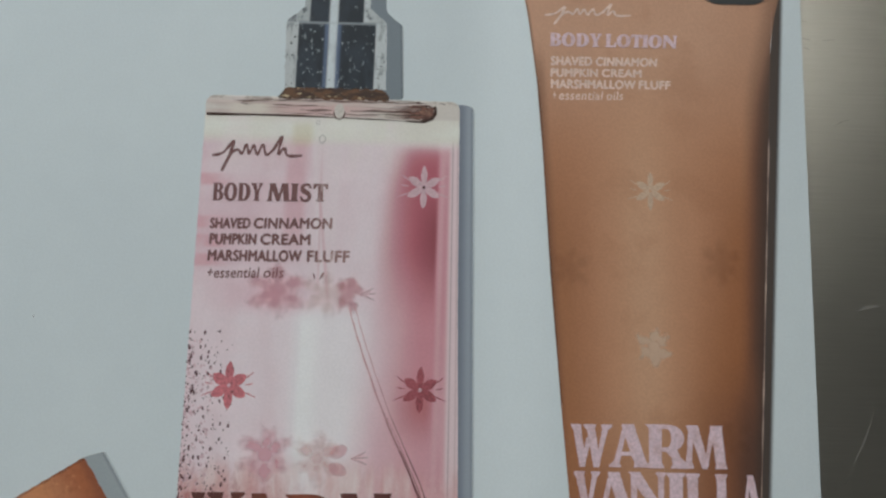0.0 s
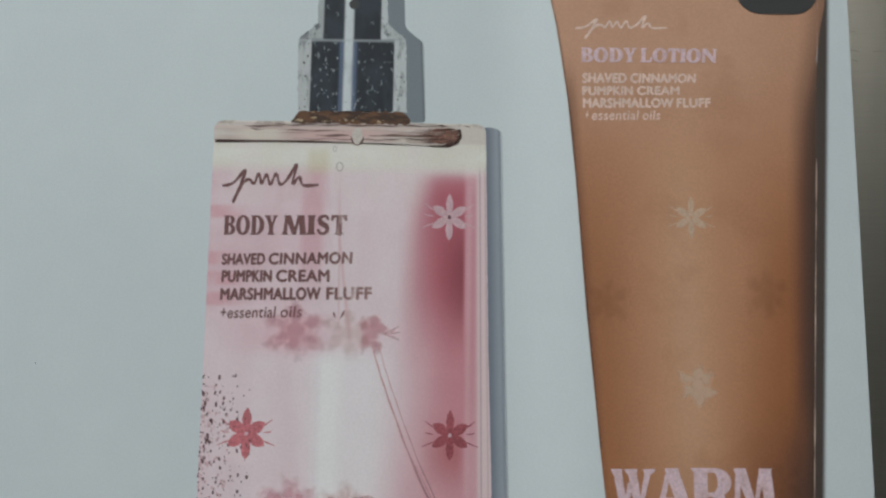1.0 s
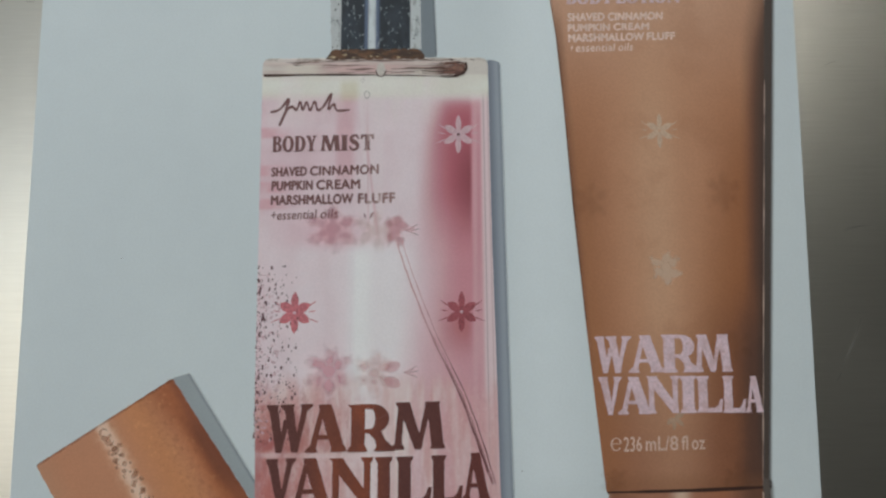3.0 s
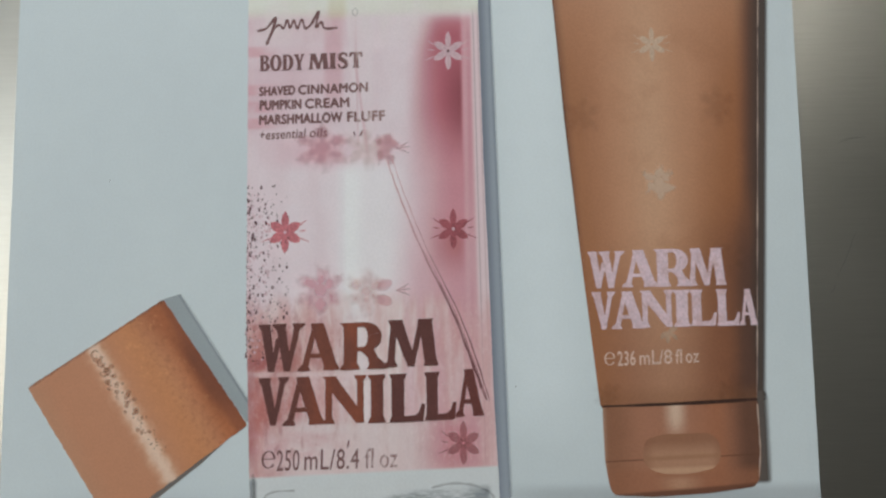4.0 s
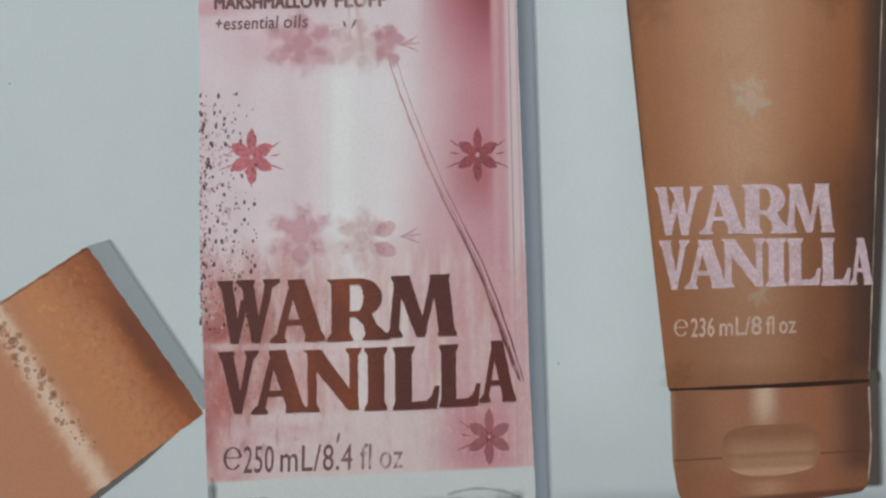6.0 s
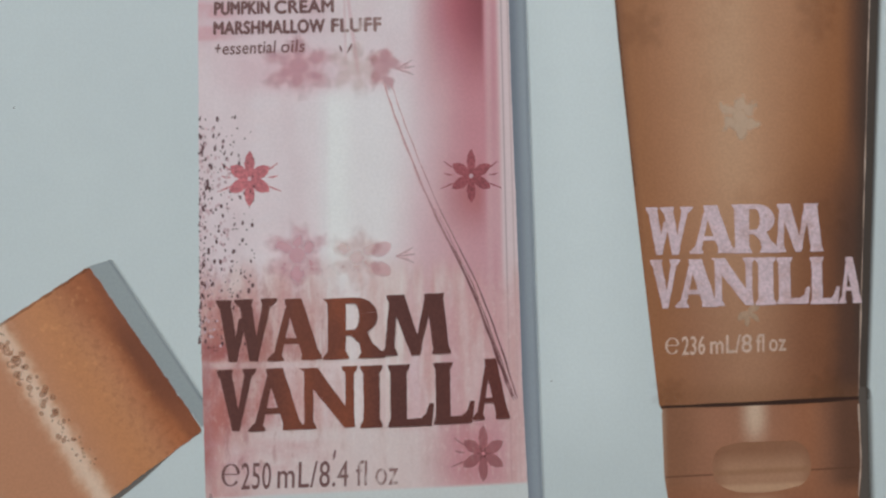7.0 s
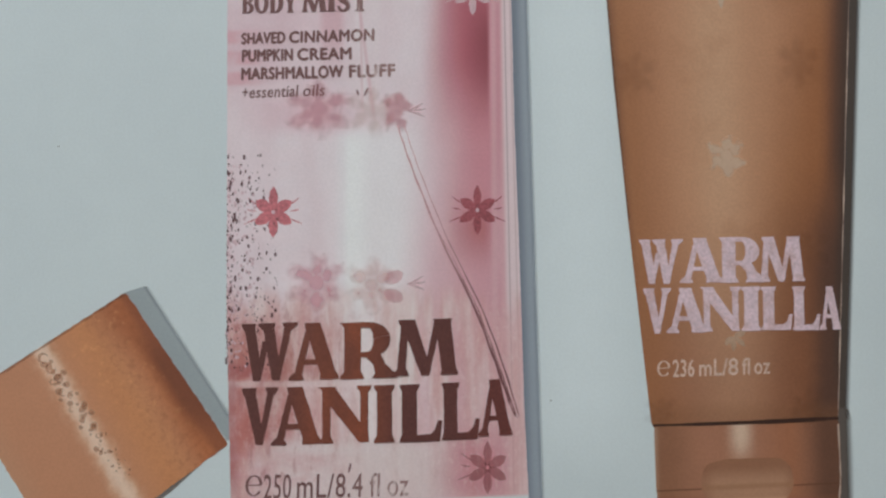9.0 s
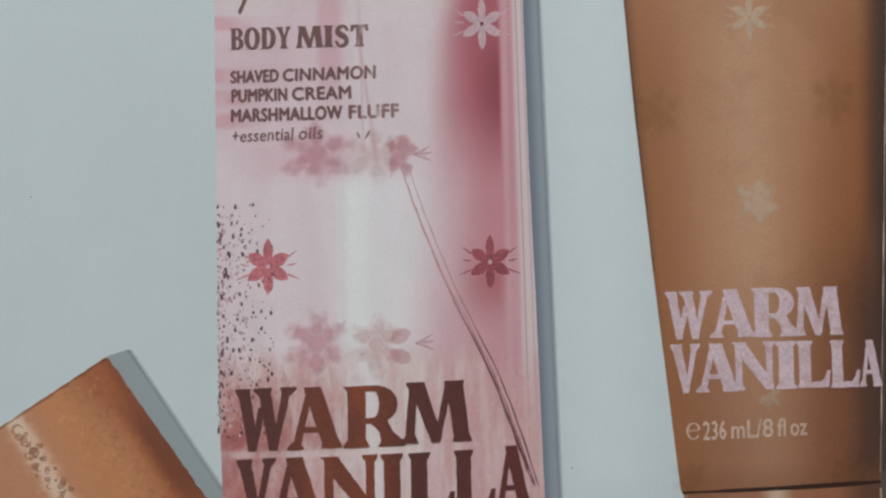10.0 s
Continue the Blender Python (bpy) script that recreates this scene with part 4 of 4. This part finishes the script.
for i in range(44):
    x = -0.0200 + 0.0190 * rng.random()
    z = 0.0765 + 0.0172 * rng.random() if i < 38 else 0.0945 + 0.009 * rng.random()
    x = -0.0165 + 0.0035 * (rng.random() - 0.5) if i % 3 == 0 else x
    r = 0.00012 + 0.00032 * rng.random() ** 2
    if r > 0.0002:  # larger drops show as a bright rim
        bow = [(x + r * math.cos(g), z + 1.5 * r * math.sin(g)) for g in (0.4 + i + 0.6 * k for k in range(7))]
        ribbon(bm, bow, [0.00005, 0.00012, 0.00018, 0.0002, 0.00018, 0.00012, 0.00005], 3.3 + 0.005 * i)
    else:
        face(bm, ellipse(x, z, r, r * (1 + 1.6 * rng.random()), 7, 1.2 * (rng.random() - 0.5)), 3.3 + 0.005 * i)
tagged(part("pale_condensation", bm, M_PUMP_DROP, pump, "pale fine droplets on the pump"), kind="stuff")
bm = bmesh.new()
for i in range(26):
    x = (-0.0234 if i % 2 else -0.0003) + 0.0023 * rng.random()
    z = 0.0765 + 0.0185 * rng.random()
    r = 0.00009 + 0.00018 * rng.random() ** 2
    face(bm, ellipse(x, z, r, r * (1 + 1.3 * rng.random()), 7), 3.3 + 0.005 * i)
tagged(part("dark_condensation", bm, M_BADGE, pump, "dark fine droplets on the silver edges"), kind="stuff")
patch("nozzle_hole", ellipse(-0.0106, 0.1029, 0.0013, 0.0013, 14), 4, M_BADGE, pump, "dark round nozzle hole")
patch("collar_picture", rough(rounded([(-0.0230, 0.0760), (0.0020, 0.0761), (0.0038, 0.0730), (-0.0252, 0.0730)], 0.0012), 0.0004, 0.0008, 6), 4, M_COLLAR, sheet, "printed amber collar under the pump")

flourish("maker_mark", ((-0.04066, 0.06299), (-0.01793, 0.06326), (-0.04021, 0.05329), (-0.01762, 0.05356)), 4, M_SMALL, bottle, 0.00072, "plain looping brown stroke")
display("BODY MIST", ((-0.03961, 0.05046), (-0.01090, 0.05096), (-0.03956, 0.04591), (-0.01093, 0.04641)), ((0.0, 0.435), (0.484, 1.0)), 4, M_SMALL, bottle, "brown bold capitals")
sans("lettering", "SHAVED CINNAMON", ((-0.03950, 0.04138), (-0.00944, 0.04221), (-0.03954, 0.03889), (-0.00952, 0.03957)), ((0.0, 0.327), (0.362, 1.0)), 4, M_SMALL, bottle, 0.065, "brown capitals")
sans("lettering", "PUMPKIN CREAM", ((-0.03932, 0.03750), (-0.01468, 0.03796), (-0.03935, 0.03487), (-0.01460, 0.03533)), ((0.0, 0.46), (0.509, 1.0)), 4, M_SMALL, bottle, 0.065, "brown capitals")
sans("lettering", "MARSHMALLOW FLUFF", ((-0.03944, 0.03333), (-0.00479, 0.03406), (-0.03947, 0.03072), (-0.00473, 0.03130)), ((0.0, 0.661), (0.705, 1.0)), 4, M_SMALL, bottle, 0.065, "brown capitals")
sans("lettering", "+ essential oils", ((-0.03924, 0.02904), (-0.02067, 0.02957), (-0.03927, 0.02644), (-0.02059, 0.02697)), ((0.0, 0.065), (0.085, 0.68), (0.738, 1.0)), 4, M_SMALL, bottle, 0.02, "thin slanted brown letters", 0.12)
big_letters("WARM", ((-38.91, -26.59, -37.18, -24.40), (-28.45, -18.21, -37.04, -24.37), (-16.93, -4.47, -36.82, -24.25), (-4.58, 9.19, -36.13, -23.67)), 0.03, 6, M_BROWN, bottle, "large brown bold capitals")
big_letters("VANILLA", ((-38.81, -30.93, -51.38, -38.78), (-32.32, -22.11, -51.35, -38.63), (-21.76, -10.14, -51.00, -38.51), (-9.33, -5.03, -50.98, -38.25),
                        (-3.86, 5.56, -50.84, -38.09), (5.57, 13.84, -50.35, -37.72), (13.85, 20.61, -49.51, -37.09)), 0.035, 6, M_BROWN, bottle, "large brown bold capitals")
estimated_sign(((-0.03778, -0.05803), (-0.03431, -0.05795), (-0.03789, -0.06274), (-0.03443, -0.06267)), 4, M_SMALL, bottle, "thin brown estimated sign")
sans("lettering", "250 mL/ 8.4 fl oz", ((-0.03384, -0.05790), (-0.00175, -0.05757), (-0.03397, -0.06335), (-0.00190, -0.06267)), ((0.0, 0.188), (0.231, 0.484), (0.498, 0.682), (0.733, 0.801), (0.856, 1.0)), 4, M_SMALL, bottle, 0.006, "brown volume lettering")

flower("flower", *(0.01302, 0.05077), 0.0056, 4, M_FLOWER_WHITE, bottle, plump=0.2, label="pale pink blossom")
flower("flower", *(-0.03215, 0.00052), 0.0058, 4, M_FLOWER_RED, bottle, plump=0.25, sides=(1, 1), label="rose red blossom")
flower("flower", *(0.01379, 0.00074), 0.0056, 4, M_FLOWER_DARK, bottle, plump=0.22, sides=(1, 1), label="dark red blossom")
flower("flower", *(0.01569, -0.05654), 0.0058, 4, M_FLOWER_DIM, bottle, plump=0.22, sides=(0, 1), label="dark red blossom")
for x, z in ((0.01302, 0.05077), (-0.03215, 0.00052), (0.01379, 0.00074)):
    heart, mat = ("dark", M_DROP) if z > 0.04 else ("pale", M_FLOWER_WHITE)
    patch("flower_heart", ellipse(x, z, 0.00042, 0.00048, 9), 4.6, mat, bottle, heart + " heart of the blossom")
blurred_flower(-0.02197, 0.02393, 5.9, (186, 122, 134), 0.42, bottle, stretch=1.2)
blurred_flower(-0.00975, 0.02338, 5.4, (194, 166, 160), 0.28, bottle, stretch=1.1, label="tan blossom out of focus")
blurred_flower(-0.00450, 0.02334, 4.6, (180, 110, 120), 0.4, bottle, 3.3, petals=(80, 130, 240, 290, 20), soft=0.6)
blurred_flower(-0.02235, -0.01539, 6.2, (192, 134, 146), 0.46, bottle)
blurred_flower(-0.00998, -0.01596, 5.6, (196, 158, 156), 0.38, bottle, label="tan blossom out of focus")
for way, z in ((1, -0.01425), (-1, -0.01835)):
    bm = bmesh.new()
    face(bm, rough(ellipse(-0.00506, z, 0.0023, 0.0015, 14, way * 0.45), 0.00015, 0.0006, 2), 3.4)
    part("petal", bm, M_FLOWER_BLUR, bottle, "hazy rose petal")
for cx, cz, r in ((-0.0010, 0.02334, 0.0033), (-0.0012, -0.0158, 0.0033)):
    bm = bmesh.new()
    for g in (-24, 8, 34):
        c, d = math.cos(radians(g)), math.sin(radians(g))
        ribbon(bm, [(cx - 0.0008, cz), (cx + 0.5 * r * c, cz + 0.5 * r * d), (cx + r * c, cz + r * d)], [0.0002, 0.00055, 0.0002], 3.5)
    part("sprig", bm, M_FLOWER_BLUR, bottle, "hazy rose sprig")

# dip tube
for shift, heavy, seed in ((0.0, 1.0, 0), (0.0015, 0.55, 3), (0.00055, 0.4, 5)):
    bm = bmesh.new()
    line = curve([(-0.0041 + shift, 0.0202), (-0.0025 + shift, 0.0150), (0.0004 + shift, 0.0070), (0.0057 + shift, -0.0060), (0.0131 + shift, -0.0213), (0.0175 + shift, -0.0330),
                  (0.0209 + shift * 0.7, -0.0425), (0.0221 + shift * 0.5, -0.0455)][seed // 5 * 3:], 7)
    line = [(x + 0.00006 * math.sin(i * 1.3 + seed), z) for i, (x, z) in enumerate(line)]
    ribbon(bm, line, [heavy * (0.00027 + 0.00045 * (i / len(line))) * (0.7 + 0.5 * abs(math.sin(i * 0.8 + seed))) * (1.0 if i < len(line) - 6 else (len(line) - i) / 7) for i in range(len(line))], 5)
    part("dip_tube_line", bm, M_STRAW, bottle, "thin reddish dip tube line")

for x0, x1, z0, w in ((-0.019, -0.0107, 0.0701, 0.0006), (-0.0062, 0.0115, 0.0702, 0.00055), (-0.004, 0.0130, 0.0694, 0.0003), (-0.026, -0.012, 0.0712, 0.0003),
                      (-0.030, 0.0145, 0.0726, 0.0003), (-0.036, -0.0270, 0.0722, 0.0005), (-0.0345, -0.031, 0.0714, 0.0004), (0.0095, 0.0152, 0.0718, 0.0006),
                      (-0.024, 0.0005, 0.0692, 0.00022), (0.0102, 0.0120, 0.0727, 0.0008), (0.0162, 0.0178, 0.0727, 0.0006)):
    bm = bmesh.new()
    n = max(5, int((x1 - x0) * 900))
    line = [(x0 + (x1 - x0) * i / n, z0 + 0.00012 * math.sin(i * 0.9 + z0 * 9000)) for i in range(n + 1)]
    ribbon(bm, line, [w * (0.3 + 0.9 * abs(math.sin(i * 0.53 + x0 * 700))) * min(1.0, 0.25 + 0.3 * min(i, n - i)) for i in range(n + 1)], 4.6)
    part("amber_line", bm, M_AMBER, bottle, "thin amber line in the glass shoulder")
bm = bmesh.new()
line = curve([(-0.0426, 0.0684), (-0.020, 0.0685), (0.004, 0.0680), (0.0112, 0.0678), (0.0142, 0.0686), (0.0153, 0.0702), (0.0151, 0.0720)], 8)
ribbon(bm, line, [(0.0007 - 0.0005 * min(1.0, i / 15)) + 0.0006 * max(0.0, min(1.0, (i - 18) / 8)) - 0.0003 * max(0, i - 42) / 6 + 0.0001 * math.sin(i) for i in range(len(line))], 5)
part("shoulder_line", bm, M_SEAM, bottle, "dark amber line under the glass shoulder")
patch("clear_drop", rough(ellipse(-0.0090, 0.0699, 0.0013, 0.0022, 16), 0.0002, 0.0006, 4), 5.5, M_CLEAR_DROP, bottle, "clear water drop on the glass shoulder")
bm = bmesh.new()
ribbon(bm, [(-0.0090 + 0.0014 * math.cos(g), 0.0699 + 0.0021 * math.sin(g)) for g in (radians(180 + 18 * k) for k in range(11))],
       [0.0002, 0.0004, 0.0005, 0.0004, 0.0003, 0.0003, 0.0003, 0.0004, 0.0005, 0.0004, 0.0002], 6)
part("drop_rim", bm, M_AMBER, bottle, "dark lower rim of the clear drop")

bm = bmesh.new()
face(bm, rough(rounded([(0.0040, 0.0718), (0.0146, 0.0722), (0.0152, 0.0700), (0.0136, 0.0684), (0.0020, 0.0686)], 0.0012), 0.0004, 0.0007, 8), 4.4)
part("shoulder_pool", bm, M_POOL, bottle, "dark amber pool in the glass shoulder")

# lines of the glass foot, ticks and single drops
for line, w, mat in (([(-0.03845, -0.07288), (-0.03587, -0.06908), (-0.02906, -0.06843)], 0.0005, M_GLASS_LINE),
                     ([(0.00710, -0.06803), (0.01259, -0.06695), (0.01862, -0.06756), (0.02290, -0.06972), (0.02372, -0.07198)], 0.0006, M_GLASS_LINE),
                     ([(0.00558, -0.07549), (0.01420, -0.07500), (0.02111, -0.07365), (0.02416, -0.07184)], 0.0004, M_STRAW),
                     ([(-0.04027, -0.06406), (-0.03979, -0.06961), (-0.04003, -0.07456)], 0.0007, M_GLASS_LINE)):
    bm = bmesh.new()
    ribbon(bm, curve(line, 6), [w * (0.6 + 0.6 * abs(math.sin(i * 0.7))) for i in range(6 * (len(line) - 1) + 1)], 5)
    part("glass_line", bm, mat, bottle, "grey edge of the glass foot")
for p, q in (((-0.01332, 0.02824), (-0.01290, 0.02688)), ((-0.01080, 0.02857), (-0.01170, 0.02674)), ((-0.01465, -0.05545), (-0.01509, -0.05750))):
    bm = bmesh.new()
    ribbon(bm, [p, ((p[0] + q[0]) / 2, (p[1] + q[1]) / 2), q], [0.0003, 0.0005, 0.0002], 6)
    part("drip_mark", bm, M_DRIP, bottle, "small brown drip mark")
for c, r in (((-0.01291, 0.06249), 0.0012), ((-0.0142, 0.0668), 0.0007)):
    bm = bmesh.new()
    ring, inner = ellipse(*c, r * 0.75, r, 14), ellipse(*c, r * 0.5, r * 0.75, 14)
    for k in range(14):
        face(bm, [ring[k], ring[(k + 1) % 14], inner[(k + 1) % 14], inner[k]], 6)
    part("water_drop", bm, M_GLASS_LINE, bottle, "clear water drop outline")

# condensation on the bottle's side
rng = random.Random(5)
bm = bmesh.new()
for i in range(380):
    z = 0.0135 - 0.049 * rng.random() ** 0.9
    x = -0.0425 + 0.0115 * rng.random() ** 1.9
    r = 0.00009 + 0.00025 * rng.random() ** 2.4
    face(bm, ellipse(x, z, r, r * (1.3 + 0.9 * rng.random()), 7, 0.5 * (rng.random() - 0.5)), 4 + 0.004 * i)
tagged(part("condensation", bm, M_DROP, bottle, "dark fine condensation droplets"), kind="stuff")
bm = bmesh.new()
for i in range(120):
    z = 0.011 - 0.045 * rng.random()
    x = -0.0424 + 0.0062 * rng.random() ** 1.6
    r = 0.00016 + 0.0002 * rng.random()
    face(bm, ellipse(x, z, r, r * 1.4, 7), 5 + 0.004 * i)
tagged(part("pale_condensation", bm, M_FLOWER_WHITE, bottle, "pale fine condensation droplets"), kind="stuff")

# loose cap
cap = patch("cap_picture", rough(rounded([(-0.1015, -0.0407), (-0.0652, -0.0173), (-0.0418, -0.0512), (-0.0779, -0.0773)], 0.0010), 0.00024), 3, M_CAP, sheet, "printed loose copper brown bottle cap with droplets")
bm = bmesh.new()
for i in range(64):
    t = i / 63
    x, z = -0.0828 + 0.0180 * t + 0.0036 * (rng.random() - 0.5), -0.0332 - 0.0245 * t + 0.003 * (rng.random() - 0.5)
    r = (0.0013 - 0.0009 * t) * (0.35 + 0.65 * rng.random())
    turn = 6.3 * rng.random()
    if i % 4:  # a blurred drop, flattened on one side
        face(bm, rough(ellipse(x, z, r * 0.8, r * (0.6 + 0.5 * rng.random()), 12, turn), 0.00012, 0.0004, i), 4.5 + 0.01 * i)
        continue
    bow = [(x + r * 0.85 * math.cos(turn + 0.55 * k), z + r * 0.85 * math.sin(turn + 0.55 * k)) for k in range(9)]
    ribbon(bm, bow, [r * w for w in (0.1, 0.25, 0.4, 0.5, 0.5, 0.5, 0.4, 0.25, 0.1)], 4.5 + 0.01 * i)
tagged(part("condensation", bm, M_BUBBLE, cap, "brown ringed droplets"), kind="stuff")
bm = bmesh.new()
rim = [(-0.1013 + 0.0361 * i / 30, -0.0408 + 0.0232 * i / 30 + 0.00012 * math.sin(i * 2.1)) for i in range(31)]
ribbon(bm, rim, [0.0003 + 0.0004 * abs(math.sin(i * 0.9)) for i in range(31)], 5)
part("cap_rim", bm, M_CAP_RIM, cap, "dark beaded rim of the cap")

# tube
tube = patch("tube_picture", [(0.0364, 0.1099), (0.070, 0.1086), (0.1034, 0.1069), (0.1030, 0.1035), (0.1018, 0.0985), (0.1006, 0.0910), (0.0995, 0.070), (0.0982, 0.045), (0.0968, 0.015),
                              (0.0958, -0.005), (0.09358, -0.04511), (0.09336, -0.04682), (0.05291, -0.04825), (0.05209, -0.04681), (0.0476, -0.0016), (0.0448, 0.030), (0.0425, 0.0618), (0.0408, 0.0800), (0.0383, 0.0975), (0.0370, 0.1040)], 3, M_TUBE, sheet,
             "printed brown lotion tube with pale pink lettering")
lid = patch("tube_lid_picture", rounded([(0.05264, -0.04768), (0.09368, -0.04611), (0.09388, -0.06019), (0.09315, -0.06653), (0.09178, -0.06848), (0.08006, -0.07007), (0.06579, -0.07093), (0.05525, -0.07042), (0.05402, -0.06858), (0.05294, -0.06179)], 0.0012),
            4, M_LID, sheet, "printed brown flip lid of the tube")
bm = bmesh.new()
ribbon(bm, curve([(0.05236, -0.04739), (0.06662, -0.04705), (0.08102, -0.04655), (0.09355, -0.04592)], 4), [0.0005] * 3 + [0.0008] * 4 + [0.0010] * 4 + [0.0007] * 2, 5)
part("seam_line", bm, M_SEAM, lid, "dark seam between tube and lid")
patch("thumb_recess", rounded([(0.06279, -0.05876), (0.06403, -0.05593), (0.06808, -0.05483), (0.08070, -0.05453), (0.08291, -0.05654), (0.08344, -0.06080), (0.08175, -0.06361), (0.07456, -0.06524), (0.06743, -0.06503), (0.06321, -0.06301)], 0.003), 5, M_RECESS, lid, "paler rounded thumb recess")

bm = bmesh.new()
edge = curve([(0.0366, 0.1090), (0.0372, 0.1040), (0.0385, 0.0975), (0.0410, 0.0800), (0.0427, 0.0618), (0.0450, 0.030), (0.0478, -0.0016)], 6)
ribbon(bm, edge, [0.0003 + 0.0003 * abs(math.sin(i * 0.37)) for i in range(len(edge))], 5)
part("tube_edge", bm, M_TUBE_EDGE, tube, "dark thin rim of the tube")
bm = bmesh.new()
line = [(0.09590 + 0.0529 * z, z) for z in (0.066 - 0.0022 * i for i in range(51))]
ribbon(bm, line, [0.00006 + 0.0003 * abs(math.sin(i * 0.61) * math.sin(i * 0.23 + 1)) for i in range(51)], 5.5)
part("edge_glint", bm, M_GLINT, tube, "broken pale glint along the tube's rim")
bm = bmesh.new()
ribbon(bm, curve([(0.09345, -0.0472), (0.09365, -0.0560), (0.09360, -0.0600), (0.09300, -0.0660)], 6), [0.0003 + 0.0001 * math.sin(i) for i in range(19)], 5.5)
part("edge_glint", bm, M_GLINT, lid, "pale glint along the lid's rim")

flourish("maker_mark", ((0.04272, 0.10084), (0.06485, 0.10110), (0.04267, 0.09483), (0.06471, 0.09508)), 5, M_PALE_SMALL, tube, 0.00055, "plain looping pale stroke")
display("BODY LOTION", ((0.04408, 0.09268), (0.07668, 0.09272), (0.04405, 0.08904), (0.07642, 0.08925)), ((0.0, 0.408), (0.442, 1.0)), 5, M_PALE, tube, "pale pink bold capitals")
sans("lettering", "SHAVED CINNAMON", ((0.04450, 0.08624), (0.07145, 0.08638), (0.04447, 0.08393), (0.07124, 0.08425)), ((0.0, 0.386), (0.427, 1.0)), 5, M_PALE_SMALL, tube, 0.065, "pale capitals")
sans("lettering", "PUMPKIN CREAM", ((0.04447, 0.08295), (0.06744, 0.08322), (0.04445, 0.08082), (0.06739, 0.08125)), ((0.0, 0.514), (0.568, 1.0)), 5, M_PALE_SMALL, tube, 0.065, "pale capitals")
sans("lettering", "MARSHMALLOW FLUFF", ((0.04459, 0.08000), (0.07474, 0.08036), (0.04457, 0.07772), (0.07468, 0.07824)), ((0.0, 0.708), (0.74, 1.0)), 5, M_PALE_SMALL, tube, 0.065, "pale capitals")
sans("lettering", "+ essential oils", ((0.04504, 0.07708), (0.06275, 0.07728), (0.04501, 0.07464), (0.06270, 0.07501)), ((0.0, 0.044), (0.088, 0.717), (0.77, 1.0)), 5, M_PALE_SMALL, tube, 0.015, "thin slanted pale letters", 0.12)
big_letters("WARM", ((50.12, 59.78, -15.94, -6.07), (59.08, 67.68, -15.78, -5.78), (67.80, 77.95, -15.75, -5.62), (77.01, 86.81, -15.59, -5.58)), 0.012, 6, M_PALE, tube, "large pale pink bold capitals")
big_letters("VANILLA", ((50.88, 56.87, -27.07, -16.99), (55.94, 64.05, -26.89, -16.93), (63.58, 72.41, -26.61, -16.77), (72.65, 76.77, -26.56, -16.71),
                        (77.01, 83.84, -26.38, -16.76), (83.96, 89.98, -26.44, -16.70), (89.98, 94.23, -26.37, -16.74)), 0.012, 6, M_PALE, tube, "large pale pink bold capitals")
estimated_sign(((0.05374, -0.03314), (0.05644, -0.03305), (0.05368, -0.03664), (0.05638, -0.03655)), 5, M_PALE_VOLUME, tube, "thin pale estimated sign")
sans("lettering", "236 mL/ 8 fl oz", ((0.05715, -0.03296), (0.07865, -0.03246), (0.05708, -0.03677), (0.07858, -0.03605)), ((0.0, 0.219), (0.273, 0.563), (0.574, 0.672), (0.716, 0.792), (0.842, 1.0)), 5, M_PALE_VOLUME, tube, 0.018, "pale volume lettering")
flower("flower", *(0.06944, 0.05145), 0.0050, 5, M_FLOWER_TAN, tube, plump=0.2, label="tan blossom")
blurred_flower(0.06994, 0.01284, 4.6, (200, 178, 158), 0.5, tube, 5, "faint tan blossom", soft=0.45)
flower("flower", *(0.04985, 0.1081), 0.0041, 5, M_FLOWER_TAN, tube, sides=(0, 0), petals=(180, 0, 212, 328, 250, 290), label="tan blossom cut by the crimped edge")
flower("flower", *(0.07076, -0.02769), 0.0034, 5, M_FLOWER_FAINT, tube, sides=(0, 0), petals=(268, 318, 20, 225), label="tan blossom under the lettering")
for c, r in (((0.04984, 0.03129), 5.0), ((0.08675, 0.03370), 5.4), ((0.08688, -0.04325), 4.2), ((0.05417, -0.04418), 3.6), ((0.08776, -0.00828), 4.6)):
    blurred_flower(*c, r, (100, 64, 44), 0.13, tube, 5, "dim brown blossom")

# page counter badge printed at the sheet's upper corner
corner = [((0.0955 if k in (0, 3) else 0.0877) + 0.0061 * math.cos(radians(90 * k + 15 * j)), (0.1093 if k < 2 else 0.1078) + 0.0061 * math.sin(radians(90 * k + 15 * j)))
          for k in range(4) for j in range(7)]
badge = patch("counter_badge", corner, 8, M_BADGE, sheet, "dark rounded page counter badge")
sans("badge_text", "3/8", ((0.08730, 0.11157), (0.09660, 0.11134), (0.08700, 0.10665), (0.09625, 0.10642)), ((0.0, 1.0),), 10, M_BADGE_TEXT, badge, 0.0, "pale page number")
